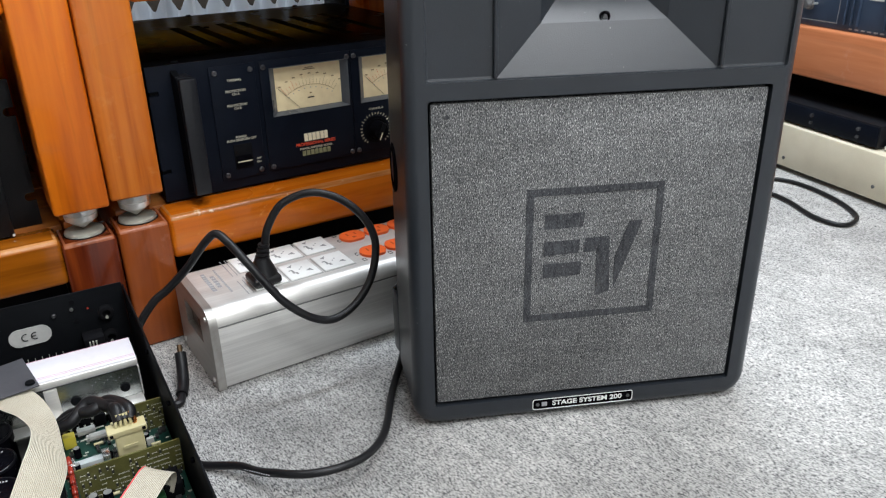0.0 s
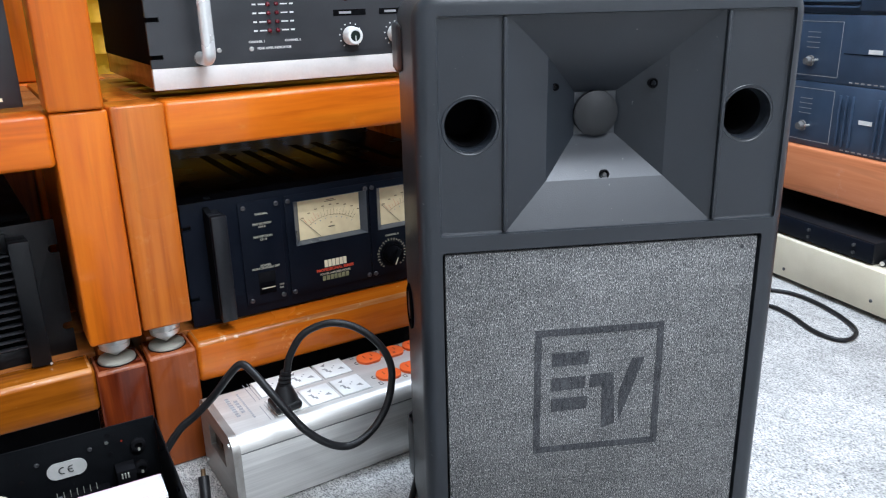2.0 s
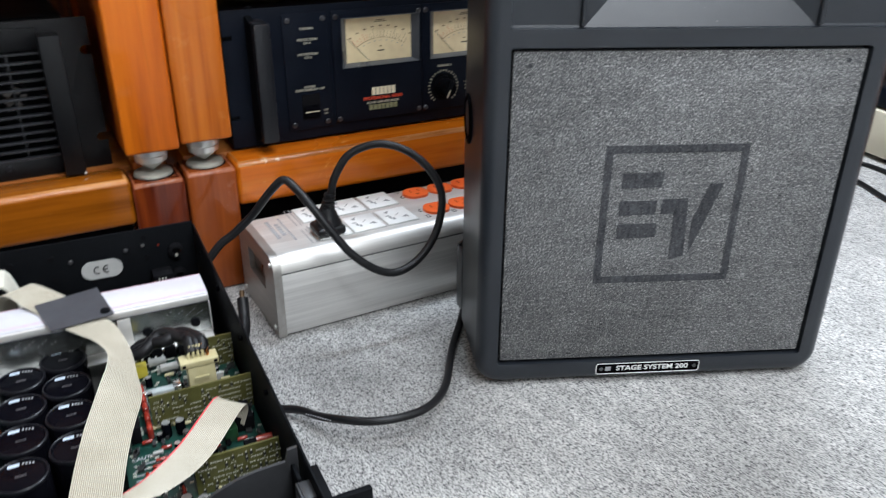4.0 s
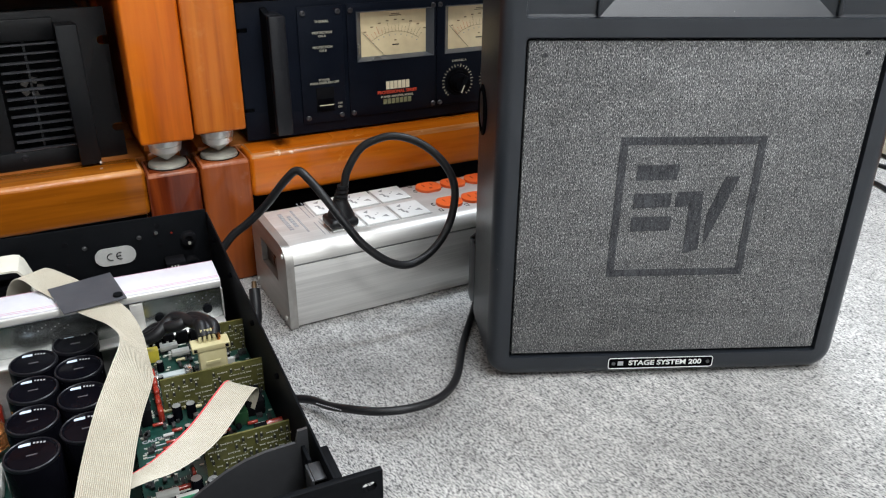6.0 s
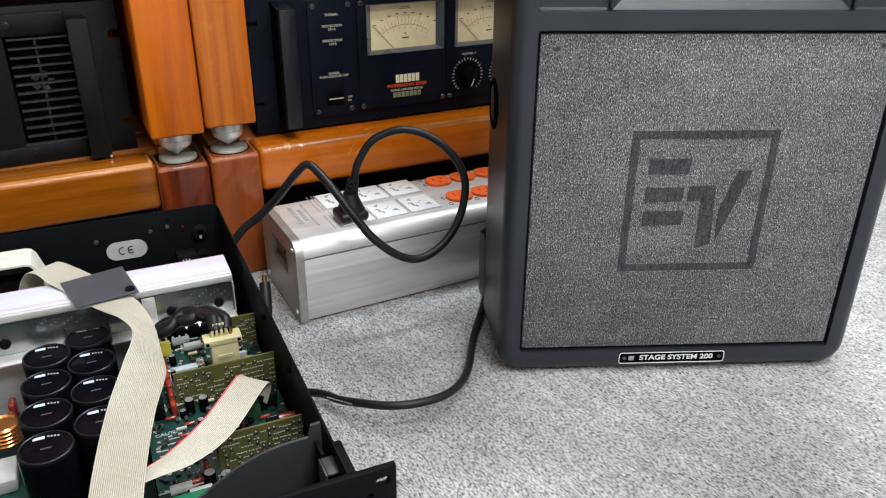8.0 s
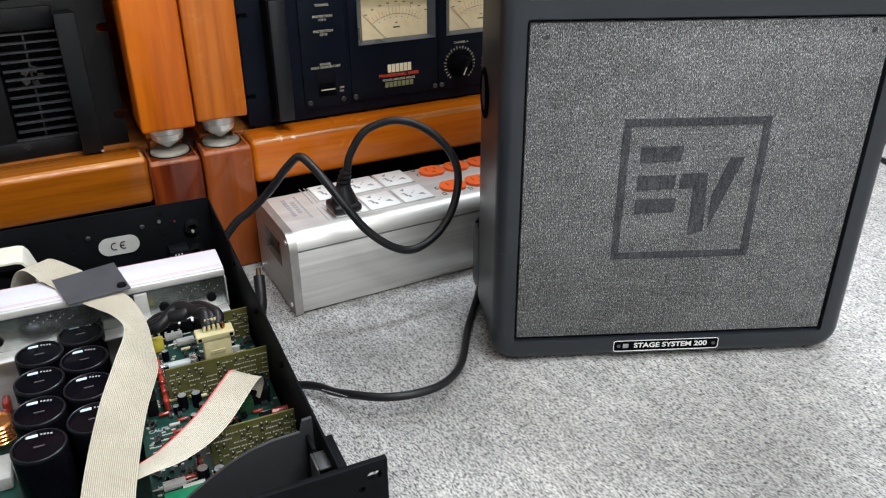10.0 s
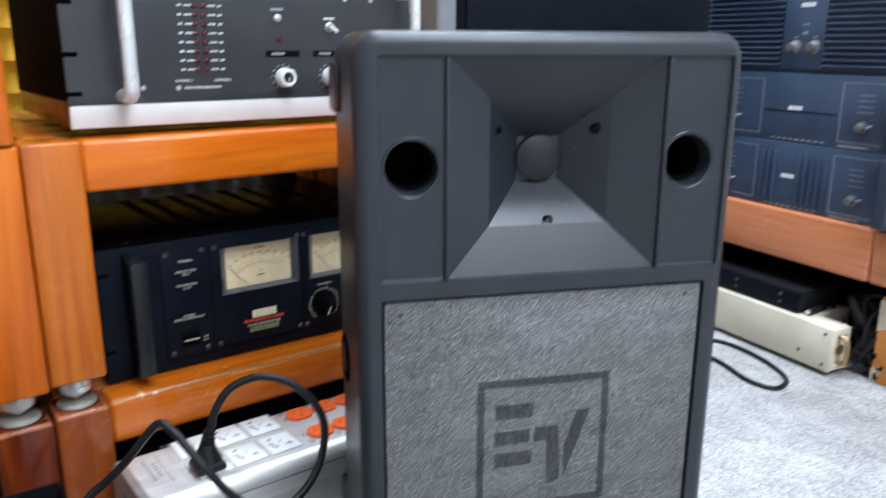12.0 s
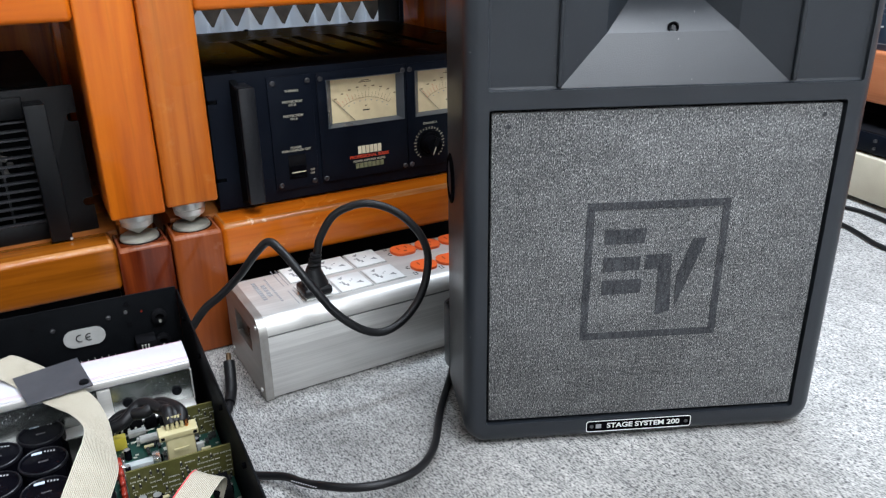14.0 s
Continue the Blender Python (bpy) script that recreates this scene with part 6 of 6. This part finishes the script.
# ribbon cables: many fine cores side by side
def ribbon(name, pts, ups, width, cores, edge=None):
    """A flat cable along a smooth line; ups gives the face's upward direction at each point."""
    line, tops = curve_points(pts, 10), curve_points(ups, 10)
    rb = None
    pitch = width / cores
    bm, red = bmesh.new(), bmesh.new()
    prof, n = [], 6
    sections = []
    for i, p in enumerate(line):
        way = (line[min(i + 1, len(line) - 1)] - line[max(i - 1, 0)]).normalized()
        across = way.cross(tops[i]).normalized()
        up = across.cross(way)
        sections.append((p, across, up))
    for target, first, last in ((bm, 0, cores - (1 if edge else 0)), (red, cores - 1, cores)):
        if target is red and not edge:
            continue
        steps = [(first + k / 2) * pitch - width / 2 for k in range(2 * (last - first) + 1)]
        rows = []
        for p, across, up in sections:
            a = [target.verts.new(p + across * s + up * (0.0004 if k % 2 else 0.00005)) for k, s in enumerate(steps)]
            b = [target.verts.new(p + across * s - up * (0.0004 if k % 2 else 0.00005)) for k, s in enumerate(steps)]
            rows.append(a + b[::-1])
        for r, q in zip(rows, rows[1:]):
            for k in range(len(r)):
                target.faces.new((r[k - 1], r[k], q[k], q[k - 1]))
    body = part(name, bm, ribbon_mat, chassis, "cream flat ribbon cable")
    # thin brown strips paint the shade in the grooves between cores
    for k in range(1, cores):
        groove, s = bmesh.new(), k * pitch - width / 2
        a = [(groove.verts.new(p + across * (s - 0.00012) + up * 0.00016), groove.verts.new(p + across * (s + 0.00012) + up * 0.00016)) for p, across, up in sections]
        for r, q in zip(a, a[1:]):
            groove.faces.new((r[0], r[1], q[1], q[0]))
        part("groove_shading", groove, groove_shade, body)
    if edge:
        part("marked_core", red, red_edge, body)
    return body


ribbon("ribbon_cable", [(-0.190, 0.345, 0.118), (-0.178, 0.360, 0.150), (-0.163, 0.352, 0.176), (-0.145, 0.334, 0.1725), (-0.128, 0.308, 0.1700), (-0.116, 0.286, 0.1700), (-0.105, 0.267, 0.1690), (-0.0965, 0.244, 0.1670), (-0.0918, 0.215, 0.1660), (-0.0925, 0.193, 0.1660), (-0.0975, 0.170, 0.1665), (-0.1090, 0.131, 0.1650), (-0.1185, 0.088, 0.1630), (-0.126, 0.045, 0.160), (-0.131, 0.010, 0.150), (-0.133, 0.004, 0.09)],
       [(-0.8, 0.4, 0.3), (-0.6, 0.6, 0.6), (0, 0.2, 1), (0, 0, 1), (0, 0, 1), (0, 0, 1), (0.15, 0.05, 1), (0.55, 0.05, 0.85), (0.80, 0.0, 0.58), (0.74, 0, 0.66), (0.45, 0, 0.9), (0.2, 0, 1), (0.1, 0, 1), (0, -0.1, 1), (0, -0.8, 0.6), (0, -1, 0)], 0.0305, 26)
ribbon("ribbon_cable", [(-0.0265, 0.1570, 0.1320), (-0.0232, 0.1560, 0.1440), (-0.0260, 0.1490, 0.1525), (-0.0330, 0.1395, 0.1540), (-0.0600, 0.1020, 0.1545), (-0.0830, 0.0855, 0.1525), (-0.1030, 0.0795, 0.1510), (-0.130, 0.076, 0.147)],
       [(0.75, 0.65, 0.1), (0.7, 0.6, 0.35), (0.25, 0.22, 1), (0, 0, 1), (-0.02, -0.08, 1), (-0.04, 0.10, 1), (-0.08, 0.35, 1), (-0.1, 0.45, 1)], 0.0255, 20, True)
part("ribbon_socket", B(-0.024, 0.150, 0.1216, -0.010, 0.172, 0.1345, bev=0.001), dark, chassis, "black ribbon socket")
tp = bmesh.new()
prism(tp, [(-0.1495, 0.3235), (-0.0995, 0.3355), (-0.0900, 0.2820), (-0.1378, 0.2738)], 0.1714, 0.1724, "xy")
part("black_tape", tp, surface("grey_black_tape", (0.045, 0.047, 0.054), (0.065, 0.067, 0.075), 40, 0.42), chassis, "square of dark tape over the ribbon")
part("tape_screw", lathe(bmesh.new(), (-0.0965, 0.2885, 0.1724), [(0.004, 0), (0.0036, 0.0018), (0.001, 0.0022)], "z", 14), black_metal, chassis)

# fan duct at the front, coil and cover at the left
duct = bmesh.new()
prof = [(-0.150, 0.09), (-0.150, 0.1080), (-0.120, 0.1240), (-0.098, 0.1390), (-0.0830, 0.1490), (-0.0700, 0.1575), (-0.0560, 0.1655), (-0.0430, 0.1705), (-0.0300, 0.1730), (-0.0160, 0.1735), (-0.0120, 0.1735), (-0.0100, 0.1820), (-0.0040, 0.1825), (-0.0035, 0.09)]
prism(duct, prof, 0.0440, 0.0462)
grey_sheet = surface("dark_grey_sheet", (0.026, 0.027, 0.029), (0.038, 0.039, 0.042), 14, 0.45)
part("fan_duct", duct, grey_sheet, chassis, "curved black fan duct plate")
part("bracket_top", B(-0.0094, 0.0125, 0.1675, -0.0020, 0.0285, 0.1690, bev=0.0004), grey_sheet, chassis)
part("duct_cheek", B(-0.009, 0.0290, 0.10, -0.0065, 0.0439, 0.171, bev=0.0006), black_metal, chassis)
part("front_bracket", B(-0.0110, 0.0125, 0.150, -0.0095, 0.0285, 0.169, bev=0.0004), grey_sheet, chassis)
part("front_rail", B(-0.20, 0.001, 0.140, -0.032, 0.012, 0.160, bev=0.001), grey_sheet, chassis)
for k in range(5):
    part("coil_turn", lathe(bmesh.new(), (-0.2040, 0.238, 0.090 + 0.0034 * k), [(0.0105, -0.0015), (0.0125, 0), (0.0105, 0.0015), (0.009, 0)], "z", 22), copper, chassis, "copper coil")
part("coil_base", B(-0.225, 0.188, 0.0766, -0.196, 0.218, 0.088, bev=0.002), resist, chassis)
part("flat_strap", prism(bmesh.new(), [(-0.300, 0.1700), (-0.179, 0.1700), (-0.1745, 0.1690), (-0.1715, 0.1650), (-0.1640, 0.1400), (-0.1622, 0.1400), (-0.1698, 0.1660), (-0.1732, 0.1705), (-0.178, 0.1718), (-0.300, 0.1718)], 0.3740, 0.4100), surface("off_white_moulding", (0.56, 0.54, 0.46), (0.64, 0.62, 0.53), 30, 0.5), chassis, "off-white flat strap bent over the edge")
# black block added for the shade of the open interior below the strap
part("interior_shade", B(-0.40, 0.382, 0.07, -0.176, 0.418, 0.1498), dark, chassis)
